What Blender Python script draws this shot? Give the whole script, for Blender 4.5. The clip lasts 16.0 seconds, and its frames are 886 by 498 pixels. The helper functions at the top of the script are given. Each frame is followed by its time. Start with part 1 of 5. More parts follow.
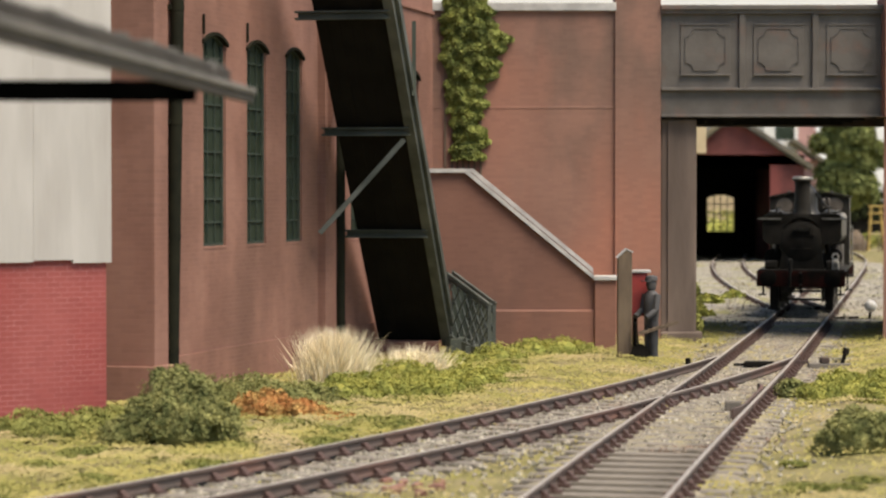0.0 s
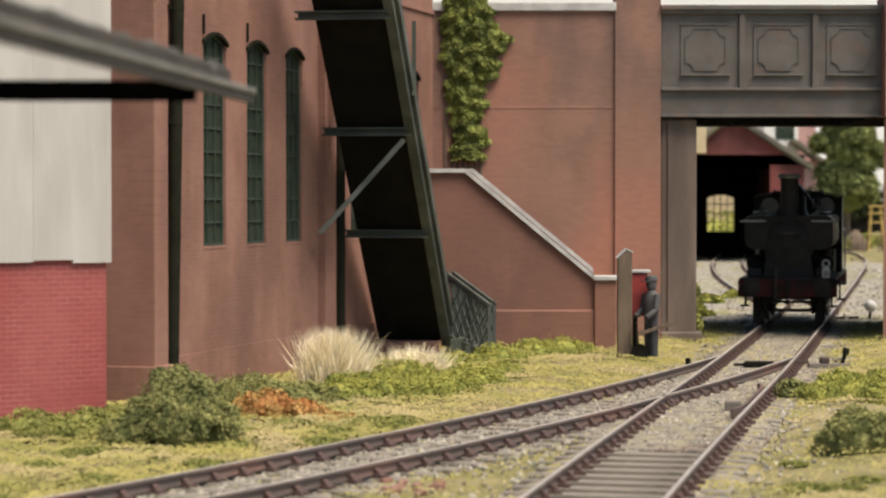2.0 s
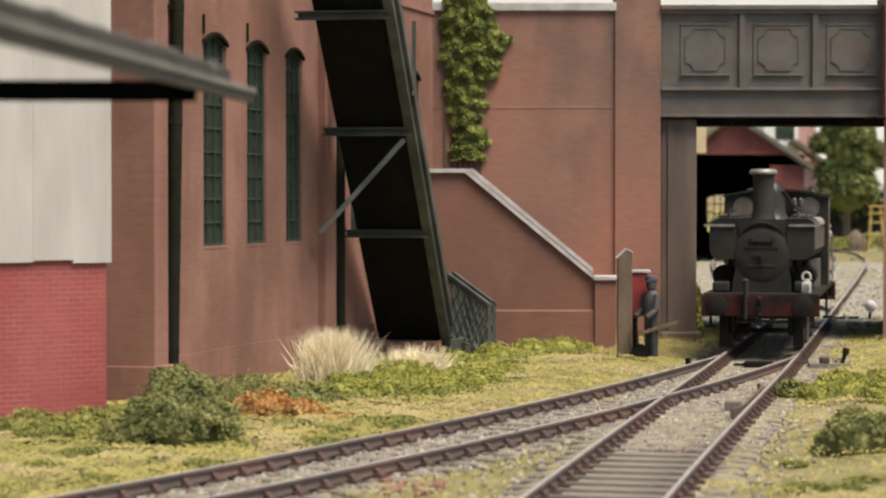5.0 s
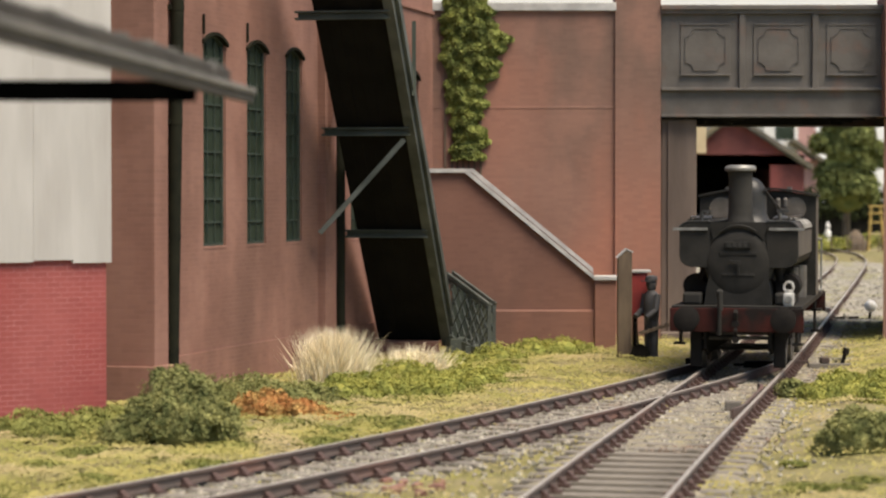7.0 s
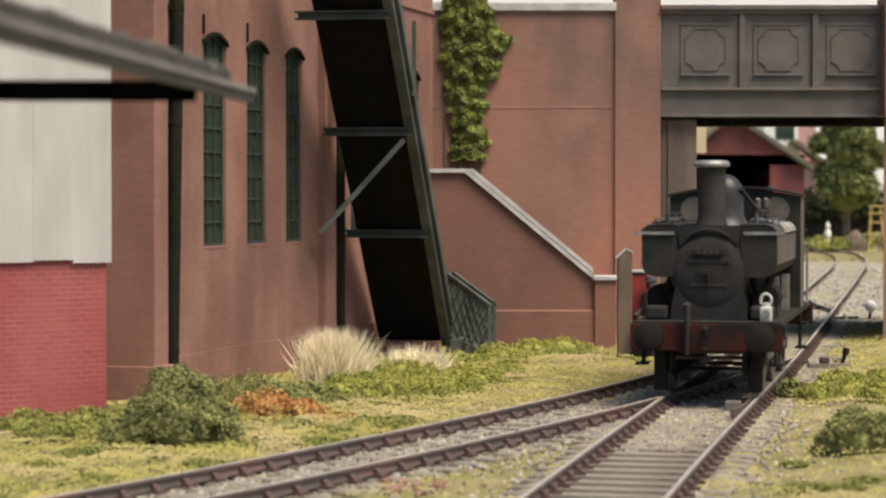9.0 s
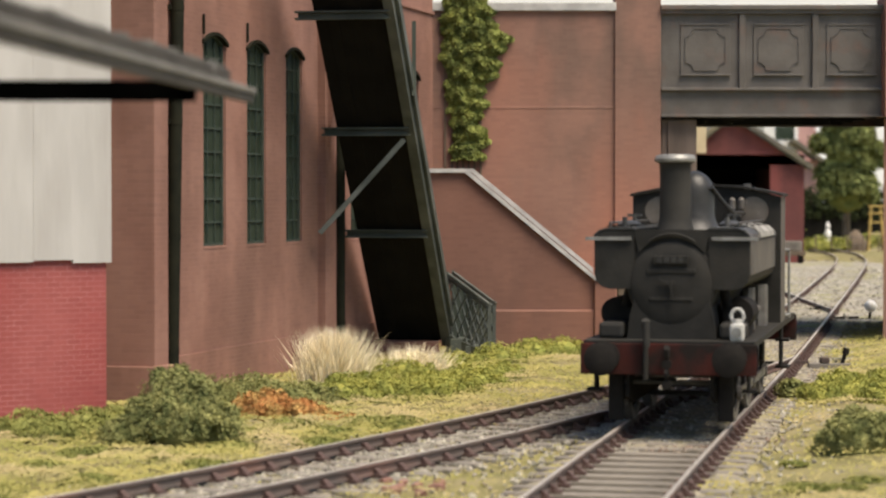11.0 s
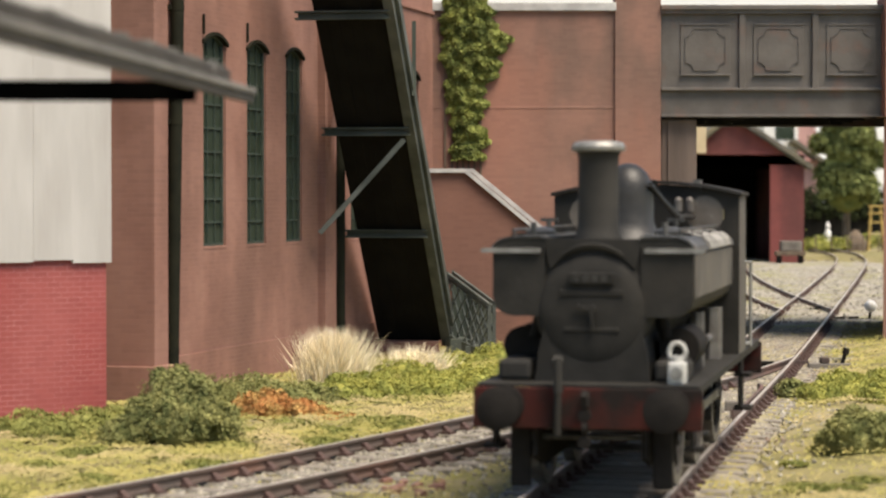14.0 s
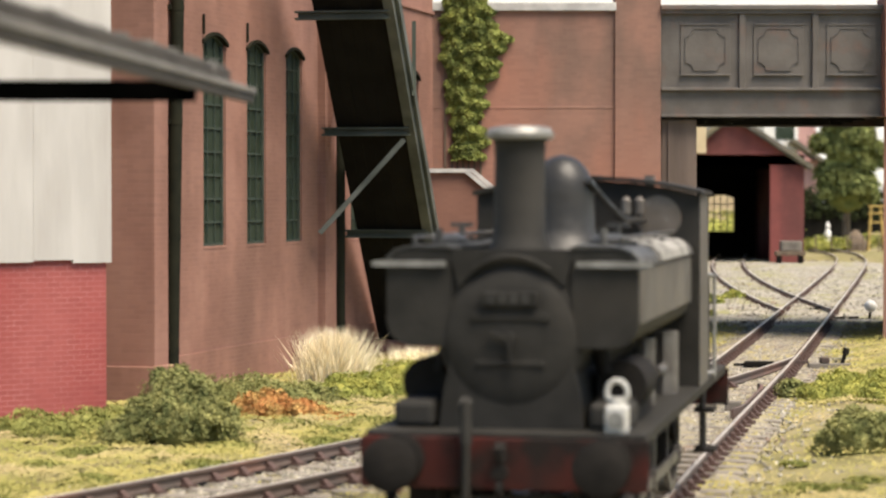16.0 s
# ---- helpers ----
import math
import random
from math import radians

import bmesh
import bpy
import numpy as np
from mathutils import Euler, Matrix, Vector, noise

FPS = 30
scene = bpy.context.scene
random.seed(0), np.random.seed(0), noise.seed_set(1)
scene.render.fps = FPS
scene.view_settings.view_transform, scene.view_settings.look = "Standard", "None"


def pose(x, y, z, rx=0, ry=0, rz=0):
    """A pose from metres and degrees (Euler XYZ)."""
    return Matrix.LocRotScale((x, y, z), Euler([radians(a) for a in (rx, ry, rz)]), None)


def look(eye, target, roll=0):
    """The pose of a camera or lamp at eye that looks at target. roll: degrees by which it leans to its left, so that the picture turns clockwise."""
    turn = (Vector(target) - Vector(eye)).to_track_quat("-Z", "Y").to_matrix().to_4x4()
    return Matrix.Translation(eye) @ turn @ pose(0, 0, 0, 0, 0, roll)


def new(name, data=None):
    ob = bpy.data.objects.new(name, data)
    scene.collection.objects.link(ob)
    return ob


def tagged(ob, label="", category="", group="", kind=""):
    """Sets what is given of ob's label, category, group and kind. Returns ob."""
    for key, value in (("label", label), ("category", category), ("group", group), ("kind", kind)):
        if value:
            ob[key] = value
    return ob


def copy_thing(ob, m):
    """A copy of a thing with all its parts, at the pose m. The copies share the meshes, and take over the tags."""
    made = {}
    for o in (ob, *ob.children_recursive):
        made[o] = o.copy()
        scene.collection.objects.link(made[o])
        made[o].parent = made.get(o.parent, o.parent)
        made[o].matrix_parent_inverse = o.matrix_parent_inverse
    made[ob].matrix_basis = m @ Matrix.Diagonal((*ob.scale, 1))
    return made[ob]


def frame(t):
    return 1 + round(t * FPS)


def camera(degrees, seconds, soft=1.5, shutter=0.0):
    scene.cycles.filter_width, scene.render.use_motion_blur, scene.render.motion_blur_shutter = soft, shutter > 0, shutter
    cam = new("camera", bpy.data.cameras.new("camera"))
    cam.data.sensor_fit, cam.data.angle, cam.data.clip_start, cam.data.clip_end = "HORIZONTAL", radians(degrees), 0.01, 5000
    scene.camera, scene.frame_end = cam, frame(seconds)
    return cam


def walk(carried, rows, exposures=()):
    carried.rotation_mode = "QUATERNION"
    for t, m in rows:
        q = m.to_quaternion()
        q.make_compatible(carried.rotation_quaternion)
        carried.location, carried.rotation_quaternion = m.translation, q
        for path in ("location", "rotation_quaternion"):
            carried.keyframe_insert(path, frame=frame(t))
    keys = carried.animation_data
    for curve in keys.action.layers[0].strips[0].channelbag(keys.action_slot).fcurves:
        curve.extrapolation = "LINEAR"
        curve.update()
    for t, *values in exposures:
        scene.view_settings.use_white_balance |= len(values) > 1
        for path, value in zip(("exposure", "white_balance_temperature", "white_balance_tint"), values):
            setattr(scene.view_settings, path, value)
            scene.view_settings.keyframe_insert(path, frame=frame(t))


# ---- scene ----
# The place is a 1:76 model railway. Plans below are in scale metres; S turns them into true metres.
S = 1 / 76.0
EYE_Z = 3.176
cam = camera(21.45, 16.0, soft=2.3)
cam.data.dof.use_dof = True
cam.data.dof.focus_distance = 46 * S
cam.data.dof.aperture_fstop = 76.0
VIEW = pose(0, 0, EYE_Z * S, 90 - 1.228, 0, 0)
walk(cam, [(0, VIEW), (16, VIEW)], exposures=[(0, 0.42), (9, 0.42), (11.5, 0.50), (13, 0.55), (14.5, 0.66), (16, 0.80)])

# ---- world and lights ----
SUN_EL, SUN_AZ = 64.0, 134.0          # elevation, and bearing clockwise from +y
world = bpy.data.worlds.new("hall")
scene.world = world
world.use_nodes = True
wn = world.node_tree.nodes
sky = wn.new("ShaderNodeTexSky")
sky.sky_type, sky.sun_disc = "NISHITA", False
sky.sun_elevation, sky.sun_rotation = radians(SUN_EL), radians(SUN_AZ)
wn["Background"].inputs["Strength"].default_value = 0.11
world.node_tree.links.new(sky.outputs[0], wn["Background"].inputs["Color"])
sun = new("sun", bpy.data.lights.new("sun", "SUN"))
sun.data.energy, sun.data.angle, sun.data.color = 5.0, radians(38), (1.0, 0.875, 0.72)
_e, _a = radians(SUN_EL), radians(SUN_AZ)
sun.matrix_world = look((math.sin(_a) * math.cos(_e), math.cos(_a) * math.cos(_e), math.sin(_e)), (0, 0, 0))


# ---- materials ----
def material(name, col, col2, size=0.5, rough=0.7, metal=0.0, bump=0.3, fine=14.0, col3=None, size3=3.0, lo=0.35, hi=0.65, lo3=0.45, hi3=0.7, spec=0.4, streak=1.0, rnd=0.0):
    """Two scales of variation: col to col2 over patches of that size (scale metres), col3 over larger stains; fine relief."""
    m = bpy.data.materials.new(name)
    m.use_nodes = True
    t = m.node_tree
    n, lk = t.nodes, t.links
    b = n["Principled BSDF"]
    b.inputs["Metallic"].default_value, b.inputs["Specular IOR Level"].default_value = metal, spec
    tc = n.new("ShaderNodeTexCoord")
    mp = n.new("ShaderNodeMapping")
    mp.inputs["Scale"].default_value = (1 / S, 1 / S, streak / S)
    lk.new(tc.outputs["Object"], mp.inputs["Vector"])

    def noisy(scale, detail=6):
        x = n.new("ShaderNodeTexNoise")
        x.inputs["Scale"].default_value, x.inputs["Detail"].default_value = scale, detail
        lk.new(mp.outputs[0], x.inputs["Vector"])
        return x

    def ramp(src, lo, hi):
        r = n.new("ShaderNodeMapRange")
        r.inputs["From Min"].default_value, r.inputs["From Max"].default_value = lo, hi
        lk.new(src, r.inputs["Value"])
        return r.outputs[0]

    def mix(f, a, c):
        x = n.new("ShaderNodeMix")
        x.data_type = "RGBA"
        lk.new(f, x.inputs[0])
        for s, v in ((x.inputs[6], a), (x.inputs[7], c)):
            if isinstance(v, tuple):
                s.default_value = (*v, 1)
            else:
                lk.new(v, s)
        return x.outputs[2]
    n1 = noisy(1 / size)
    c = mix(ramp(n1.outputs["Fac"], lo, hi), col, col2)
    if col3:
        c = mix(ramp(noisy(1 / size3, 4).outputs["Fac"], lo3, hi3), c, col3)
    if rnd:
        g = n.new("ShaderNodeNewGeometry")
        hs = n.new("ShaderNodeHueSaturation")
        lk.new(ramp(g.outputs["Random Per Island"], 0, 1), hs.inputs["Value"])
        r = n.new("ShaderNodeMapRange")
        r.inputs["To Min"].default_value, r.inputs["To Max"].default_value = 1 - rnd, 1 + rnd
        lk.new(g.outputs["Random Per Island"], r.inputs["Value"])
        lk.new(r.outputs[0], hs.inputs["Value"])
        lk.new(c, hs.inputs["Color"])
        c = hs.outputs[0]
    lk.new(c, b.inputs["Base Color"])
    f = noisy(fine)
    rr = n.new("ShaderNodeMapRange")
    rr.inputs["To Min"].default_value, rr.inputs["To Max"].default_value = max(rough - 0.15, 0.05), min(rough + 0.12, 1)
    lk.new(n1.outputs["Fac"], rr.inputs["Value"])
    lk.new(rr.outputs[0], b.inputs["Roughness"])
    if bump:
        bp = n.new("ShaderNodeBump")
        bp.inputs["Strength"].default_value, bp.inputs["Distance"].default_value = bump, 0.03 * S
        lk.new(f.outputs["Fac"], bp.inputs["Height"])
        lk.new(bp.outputs[0], b.inputs["Normal"])
    return m


def brickwork(name, col, col2, mortar, grime, mix_mortar=0.5, bump=0.35, patch=(0.5, 0.2, 0.13)):
    """Brick courses 75 mm high as fine relief, with uneven colour over large patches and soot streaks."""
    m = material(name, col, col2, size=1.1, lo=0.4, hi=0.6, rough=0.8, bump=0.0, col3=grime, size3=2.2, lo3=0.44, hi3=0.70, spec=0.2, streak=0.45)
    t = m.node_tree
    n, lk = t.nodes, t.links
    b = n["Principled BSDF"]
    tc = next(x for x in n if x.type == "TEX_COORD")
    sp = n.new("ShaderNodeSeparateXYZ")
    lk.new(tc.outputs["Object"], sp.inputs[0])
    add = n.new("ShaderNodeMath")
    lk.new(sp.outputs[0], add.inputs[0])
    lk.new(sp.outputs[1], add.inputs[1])
    cb = n.new("ShaderNodeCombineXYZ")
    lk.new(add.outputs[0], cb.inputs[0])
    lk.new(sp.outputs[2], cb.inputs[1])
    bk = n.new("ShaderNodeTexBrick")
    bk.inputs["Scale"].default_value = 1 / S
    bk.inputs["Brick Width"].default_value, bk.inputs["Row Height"].default_value = 0.225, 0.078
    bk.inputs["Mortar Size"].default_value, bk.inputs["Mortar Smooth"].default_value = 0.006, 0.4
    for k, v in (("Color1", (0.94, 0.94, 0.94)), ("Color2", (1.05, 1.05, 1.04)), ("Mortar", (1, 1, 1))):
        bk.inputs[k].default_value = (*v, 1)
    lk.new(cb.outputs[0], bk.inputs["Vector"])
    old = b.inputs["Base Color"].links[0].from_socket
    mu = n.new("ShaderNodeMix")
    mu.data_type, mu.blend_type = "RGBA", "MULTIPLY"
    mu.inputs[0].default_value = 1.0
    lk.new(old, mu.inputs[6])
    lk.new(bk.outputs["Color"], mu.inputs[7])
    # mortar joints
    mm = n.new("ShaderNodeMix")
    mm.data_type = "RGBA"
    f = n.new("ShaderNodeMath")
    f.operation = "MULTIPLY"
    lk.new(bk.outputs["Fac"], f.inputs[0])
    worn = n.new("ShaderNodeTexNoise")
    worn.inputs["Scale"].default_value, worn.inputs["Detail"].default_value = 1.1 / S, 5
    lk.new(tc.outputs["Object"], worn.inputs["Vector"])
    wr = n.new("ShaderNodeMapRange")
    wr.inputs["From Min"].default_value, wr.inputs["From Max"].default_value = 0.38, 0.68
    wr.inputs["To Min"].default_value, wr.inputs["To Max"].default_value = 0.25 * mix_mortar, 1.8 * mix_mortar
    lk.new(worn.outputs["Fac"], wr.inputs["Value"])
    lk.new(wr.outputs[0], f.inputs[1])
    lk.new(f.outputs[0], mm.inputs[0])
    lk.new(mu.outputs[2], mm.inputs[6])
    mm.inputs[7].default_value = (*mortar, 1)
    lk.new(mm.outputs[2], b.inputs["Base Color"])
    bp = n.new("ShaderNodeBump")
    bp.invert = True
    bp.inputs["Strength"].default_value, bp.inputs["Distance"].default_value = bump, 0.012 * S
    lk.new(bk.outputs["Fac"], bp.inputs["Height"])
    lk.new(bp.outputs[0], b.inputs["Normal"])
    return m


M_BRICK = brickwork("brown_brick", (0.27, 0.145, 0.11), (0.225, 0.115, 0.086), (0.29, 0.17, 0.135), (0.165, 0.09, 0.068), 0.25, 0.22)
M_BRICK_WALL = brickwork("bridge_brick", (0.275, 0.152, 0.113), (0.185, 0.116, 0.090), (0.28, 0.15, 0.115), (0.385, 0.172, 0.118), 0.2, 0.16)
M_BRICK_RAMP = brickwork("stair_wall_brick", (0.205, 0.107, 0.079), (0.15, 0.083, 0.064), (0.22, 0.12, 0.09), (0.24, 0.118, 0.085), 0.2, 0.16)
M_RED = brickwork("red_brick", (0.265, 0.060, 0.054), (0.21, 0.047, 0.043), (0.56, 0.30, 0.28), (0.30, 0.085, 0.077), 0.24, 0.2)
M_SHEET = material("pale_sheet", (0.455, 0.437, 0.405), (0.40, 0.382, 0.352), 0.3, 0.8, 0, 0.15, 10, (0.37, 0.35, 0.32), 0.55, lo3=0.5, hi3=0.72, streak=0.2, spec=0.2)
M_COPING = material("coping_stone", (0.52, 0.51, 0.48), (0.36, 0.35, 0.33), 0.4, 0.85, 0, 0.3)
M_IRON = material("bridge_iron", (0.126, 0.112, 0.096), (0.088, 0.077, 0.065), 0.6, 0.55, 0, 0.2, 16, (0.155, 0.09, 0.066), 0.75, lo3=0.55, hi3=0.74)
M_STONE = material("pier_render", (0.175, 0.132, 0.105), (0.125, 0.094, 0.076), 0.5, 0.85, 0, 0.3, 12, (0.10, 0.075, 0.06), 1.6, streak=0.25)
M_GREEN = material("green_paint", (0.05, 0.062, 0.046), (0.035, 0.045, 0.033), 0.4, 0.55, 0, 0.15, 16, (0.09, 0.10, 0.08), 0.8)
# The green paint again, lightened for the lit faces of the stair.
M_GREENLIT = material("lit_green", (0.075, 0.085, 0.072), (0.045, 0.052, 0.043), 0.4, 0.6, 0, 0.15, 16, (0.11, 0.118, 0.103), 0.9)
# Near-black: small dark parts, plus painted shade under stair and inside shed.
M_BLACK_SHADE = material("black_and_shade", (0.0072, 0.0067, 0.0053), (0.0125, 0.0115, 0.009), 0.5, 0.85, 0, 0.2, spec=0.1)
M_DARK = material("pitch_black", (0.0008, 0.0008, 0.0008), (0.0014, 0.0014, 0.0012), 0.5, 0.95, 0, 0.1, spec=0.0)
M_PIPE = material("drain_iron", (0.010, 0.011, 0.007), (0.018, 0.018, 0.011), 0.3, 0.8, 0, 0.2, spec=0.08)
M_FRAME = material("window_iron", (0.022, 0.034, 0.024), (0.038, 0.052, 0.038), 0.2, 0.7, 0, 0.1)
M_PANE = material("dull_glass", (0.021, 0.031, 0.019), (0.034, 0.046, 0.031), 0.5, 0.45, 0, 0.05, spec=0.2)
M_LOCO = material("weathered_black", (0.020, 0.019, 0.0165), (0.032, 0.030, 0.026), 0.35, 0.66, 0, 0.15, 20, (0.042, 0.037, 0.030), 0.9, lo3=0.5, hi3=0.85, spec=0.12)
M_LOCOTOP = material("dusty_black", (0.03, 0.029, 0.027), (0.06, 0.058, 0.052), 0.3, 0.45, 0, 0.15, 20, (0.15, 0.145, 0.13), 0.5, lo3=0.5, hi3=0.8)
M_OILY = material("oily_black", (0.022, 0.021, 0.0185), (0.036, 0.034, 0.030), 0.3, 0.46, 0, 0.12, 20, (0.055, 0.052, 0.046), 0.6, lo3=0.5, hi3=0.8, spec=0.3)
M_STACK = material("sooty_grey", (0.028, 0.0265, 0.023), (0.039, 0.0365, 0.032), 0.4, 0.7, 0, 0.1, 20, (0.042, 0.039, 0.033), 0.7, lo3=0.5, hi3=0.8, spec=0.12)
M_ASH = material("pale_ash", (0.34, 0.33, 0.30), (0.20, 0.19, 0.17), 0.18, 0.9, 0, 0.4, 12, (0.10, 0.095, 0.085), 0.45, lo3=0.46, hi3=0.62, spec=0.1)
M_UNDER = material("underframe_black", (0.010, 0.009, 0.008), (0.020, 0.0175, 0.015), 0.3, 0.8, 0, 0.25, spec=0.12)
M_BEAM = material("faded_red_beam", (0.066, 0.017, 0.0135), (0.042, 0.0145, 0.012), 0.3, 0.8, 0, 0.2, 16, (0.018, 0.014, 0.012), 0.45, lo3=0.44, hi3=0.62, spec=0.1)
M_STEEL = material("worn_steel", (0.16, 0.15, 0.135), (0.09, 0.08, 0.07), 0.25, 0.5, 0.3, 0.15)
M_BRIGHT = material("bright_rim", (0.25, 0.245, 0.225), (0.16, 0.155, 0.14), 0.2, 0.45, 0.2, 0.1)
M_LAMP = material("lamp_white", (0.52, 0.51, 0.47), (0.38, 0.37, 0.34), 0.12, 0.5, 0, 0.1)
M_WINDOWCAB = material("cab_glass", (0.10, 0.085, 0.07), (0.14, 0.12, 0.10), 0.3, 0.25, 0, 0.0)
M_TANKSIDE = material("dusty_tank_side", (0.055, 0.05, 0.043), (0.095, 0.086, 0.072), 0.5, 0.6, 0, 0.15, 20, (0.11, 0.098, 0.08), 0.9)
M_RAIL = material("rusty_rail", (0.072, 0.058, 0.051), (0.10, 0.072, 0.061), 0.8, 0.75, 0, 0.2, 18, (0.165, 0.082, 0.062), 3.0, lo3=0.5, hi3=0.7)
M_RAILTOP = material("rail_head", (0.40, 0.37, 0.325), (0.30, 0.275, 0.24), 0.5, 0.4, 0.1, 0.05)
M_SLEEPER = material("old_sleeper", (0.17, 0.15, 0.125), (0.10, 0.087, 0.072), 0.3, 0.9, 0, 0.5, 8, (0.24, 0.21, 0.17), 0.9)
M_CHAIR = material("rail_chair", (0.05, 0.039, 0.034), (0.09, 0.05, 0.04), 0.6, 0.8, 0, 0.2)
M_GROUND = material("turf_scatter", (0.215, 0.185, 0.085), (0.15, 0.14, 0.058), 0.55, 0.95, 0, 0.8, 7, (0.26, 0.22, 0.13), 2.6, lo3=0.5, hi3=0.66, spec=0.1)
M_BALLAST = material("ballast", (0.29, 0.258, 0.182), (0.19, 0.166, 0.115), 0.22, 0.95, 0, 0.9, 9, (0.26, 0.225, 0.095), 1.5, lo3=0.5, hi3=0.66, spec=0.15)
M_GRAVEL = material("yard_gravel", (0.31, 0.285, 0.235), (0.19, 0.175, 0.145), 0.3, 0.95, 0, 0.9, 7, (0.21, 0.20, 0.08), 2.2, lo3=0.5, hi3=0.64, spec=0.1)
M_STONES = material("ballast_stone", (0.37, 0.345, 0.285), (0.22, 0.20, 0.152), 0.3, 0.9, 0, 0.2, rnd=0.35, spec=0.2, col3=(0.17, 0.10, 0.07), size3=1.6, lo3=0.56, hi3=0.75)
M_TURF = material("grass_flock", (0.35, 0.31, 0.105), (0.245, 0.232, 0.072), 0.6, 0.95, 0, 0.0, col3=(0.38, 0.31, 0.16), size3=1.7, lo3=0.47, hi3=0.66, rnd=0.10, lo=0.42, hi=0.58, spec=0.05)
M_MOSS = material("olive_foam", (0.27, 0.265, 0.08), (0.15, 0.165, 0.05), 0.35, 0.95, 0, 0.0, rnd=0.16, spec=0.05)
M_LEAF_DK = material("bush_leaf", (0.115, 0.13, 0.048), (0.31, 0.30, 0.115), 0.20, 0.95, 0, 0.0, rnd=0.16, spec=0.05)
M_LEAF_YG = material("moss_leaf", (0.36, 0.345, 0.085), (0.17, 0.195, 0.05), 0.26, 0.95, 0, 0.0, rnd=0.18, spec=0.1)
M_LEAF_RU = material("rust_leaf", (0.40, 0.17, 0.06), (0.48, 0.33, 0.12), 0.25, 0.9, 0, 0.0, rnd=0.35, spec=0.1)
M_LEAF_IVY = material("ivy_leaf", (0.27, 0.29, 0.072), (0.14, 0.165, 0.046), 0.4, 0.75, 0, 0.0, rnd=0.45, spec=0.25)
M_LEAF_TREE = material("tree_leaf", (0.22, 0.235, 0.085), (0.14, 0.165, 0.058), 0.9, 0.9, 0, 0.0, rnd=0.4, spec=0.1)
# Leaf green darkened to carry the shade below the garden tree.
M_HEDGE = material("shaded_hedge_leaf", (0.045, 0.055, 0.024), (0.028, 0.036, 0.016), 0.5, 0.95, 0, 0.0, rnd=0.3, spec=0.05)
M_STRAW = material("straw_blade", (0.90, 0.82, 0.60), (0.78, 0.68, 0.46), 0.4, 0.85, 0, 0.0, rnd=0.25, spec=0.15)
M_WOOD = material("weathered_wood", (0.155, 0.115, 0.075), (0.10, 0.073, 0.05), 0.25, 0.85, 0, 0.4, 12, streak=0.3)
M_REDPAINT = material("red_paint", (0.30, 0.04, 0.035), (0.22, 0.033, 0.03), 0.4, 0.6, 0, 0.1)
M_FIGURE = material("grey_figure", (0.085, 0.083, 0.083), (0.05, 0.049, 0.05), 0.3, 0.75, 0, 0.2)
M_WHITE = material("white_paint", (0.74, 0.73, 0.69), (0.62, 0.60, 0.56), 0.4, 0.6, 0, 0.1)
M_SLATE = material("mossy_slate", (0.14, 0.125, 0.10), (0.095, 0.085, 0.07), 0.6, 0.85, 0, 0.4, 9, (0.17, 0.15, 0.075), 1.5)
M_SHEDRED = brickwork("shed_red", (0.205, 0.062, 0.054), (0.155, 0.052, 0.047), (0.17, 0.08, 0.07), (0.12, 0.045, 0.04), 0.2, 0.15)
M_CREAM = material("cream_render", (0.52, 0.42, 0.26), (0.46, 0.36, 0.22), 1.2, 0.8, 0, 0.1)
M_PINK = material("pink_render", (0.45, 0.27, 0.24), (0.38, 0.22, 0.2), 1.0, 0.8, 0, 0.1)
M_YELLOW = material("yellow_paint", (0.52, 0.37, 0.11), (0.42, 0.29, 0.09), 0.4, 0.6, 0, 0.1)
M_BACK = material("painted_board", (0.80, 0.80, 0.78), (0.74, 0.75, 0.74), 12, 0.9, 0, 0.0)
# Gantry steel in two tones: darkened for the shaded web, pale for the lit lip.
M_FASCIA = material("grey_gantry", (0.058, 0.051, 0.043), (0.044, 0.039, 0.033), 0.5, 0.75, 0, 0.2, 14, (0.075, 0.066, 0.055), 1.0, spec=0.2)
M_FLANGE = material("lit_steel_lip", (0.15, 0.14, 0.122), (0.115, 0.107, 0.093), 0.4, 0.6, 0, 0.15, 14, (0.20, 0.185, 0.16), 0.8)
M_SILVER = material("grit", (0.17, 0.16, 0.14), (0.07, 0.066, 0.06), 0.2, 0.85, 0, 0.4)


# ---- mesh helpers (all lengths in scale metres) ----
def to_mesh(name, bm, smooth=False):
    me = bpy.data.meshes.new(name)
    bmesh.ops.scale(bm, vec=(S, S, S), verts=bm.verts)
    bm.to_mesh(me)
    bm.free()
    if smooth:
        for p in me.polygons:
            p.use_smooth = True
        me.set_sharp_from_angle(angle=radians(38))
    return me


def part(name, bm, mat, parent, label="", smooth=False):
    ob = new(name, to_mesh(name, bm, smooth))
    ob.data.materials.append(mat)
    ob.parent = parent
    return tagged(ob, label)


def thing(name, x, y, z, rz=0, label="", category="", group="", kind=""):
    ob = new(name)
    ob.empty_display_size = 0.2 * S
    ob.matrix_basis = pose(x * S, y * S, z * S, 0, 0, rz)
    return tagged(ob, label, category, group, kind)


def solid(name, bm, mat, x, y, z, rz=0, label="", category="", group="", kind="", smooth=False):
    ob = new(name, to_mesh(name, bm, smooth))
    ob.data.materials.append(mat)
    ob.matrix_basis = pose(x * S, y * S, z * S, 0, 0, rz)
    return tagged(ob, label, category, group, kind)


def B():
    return bmesh.new()


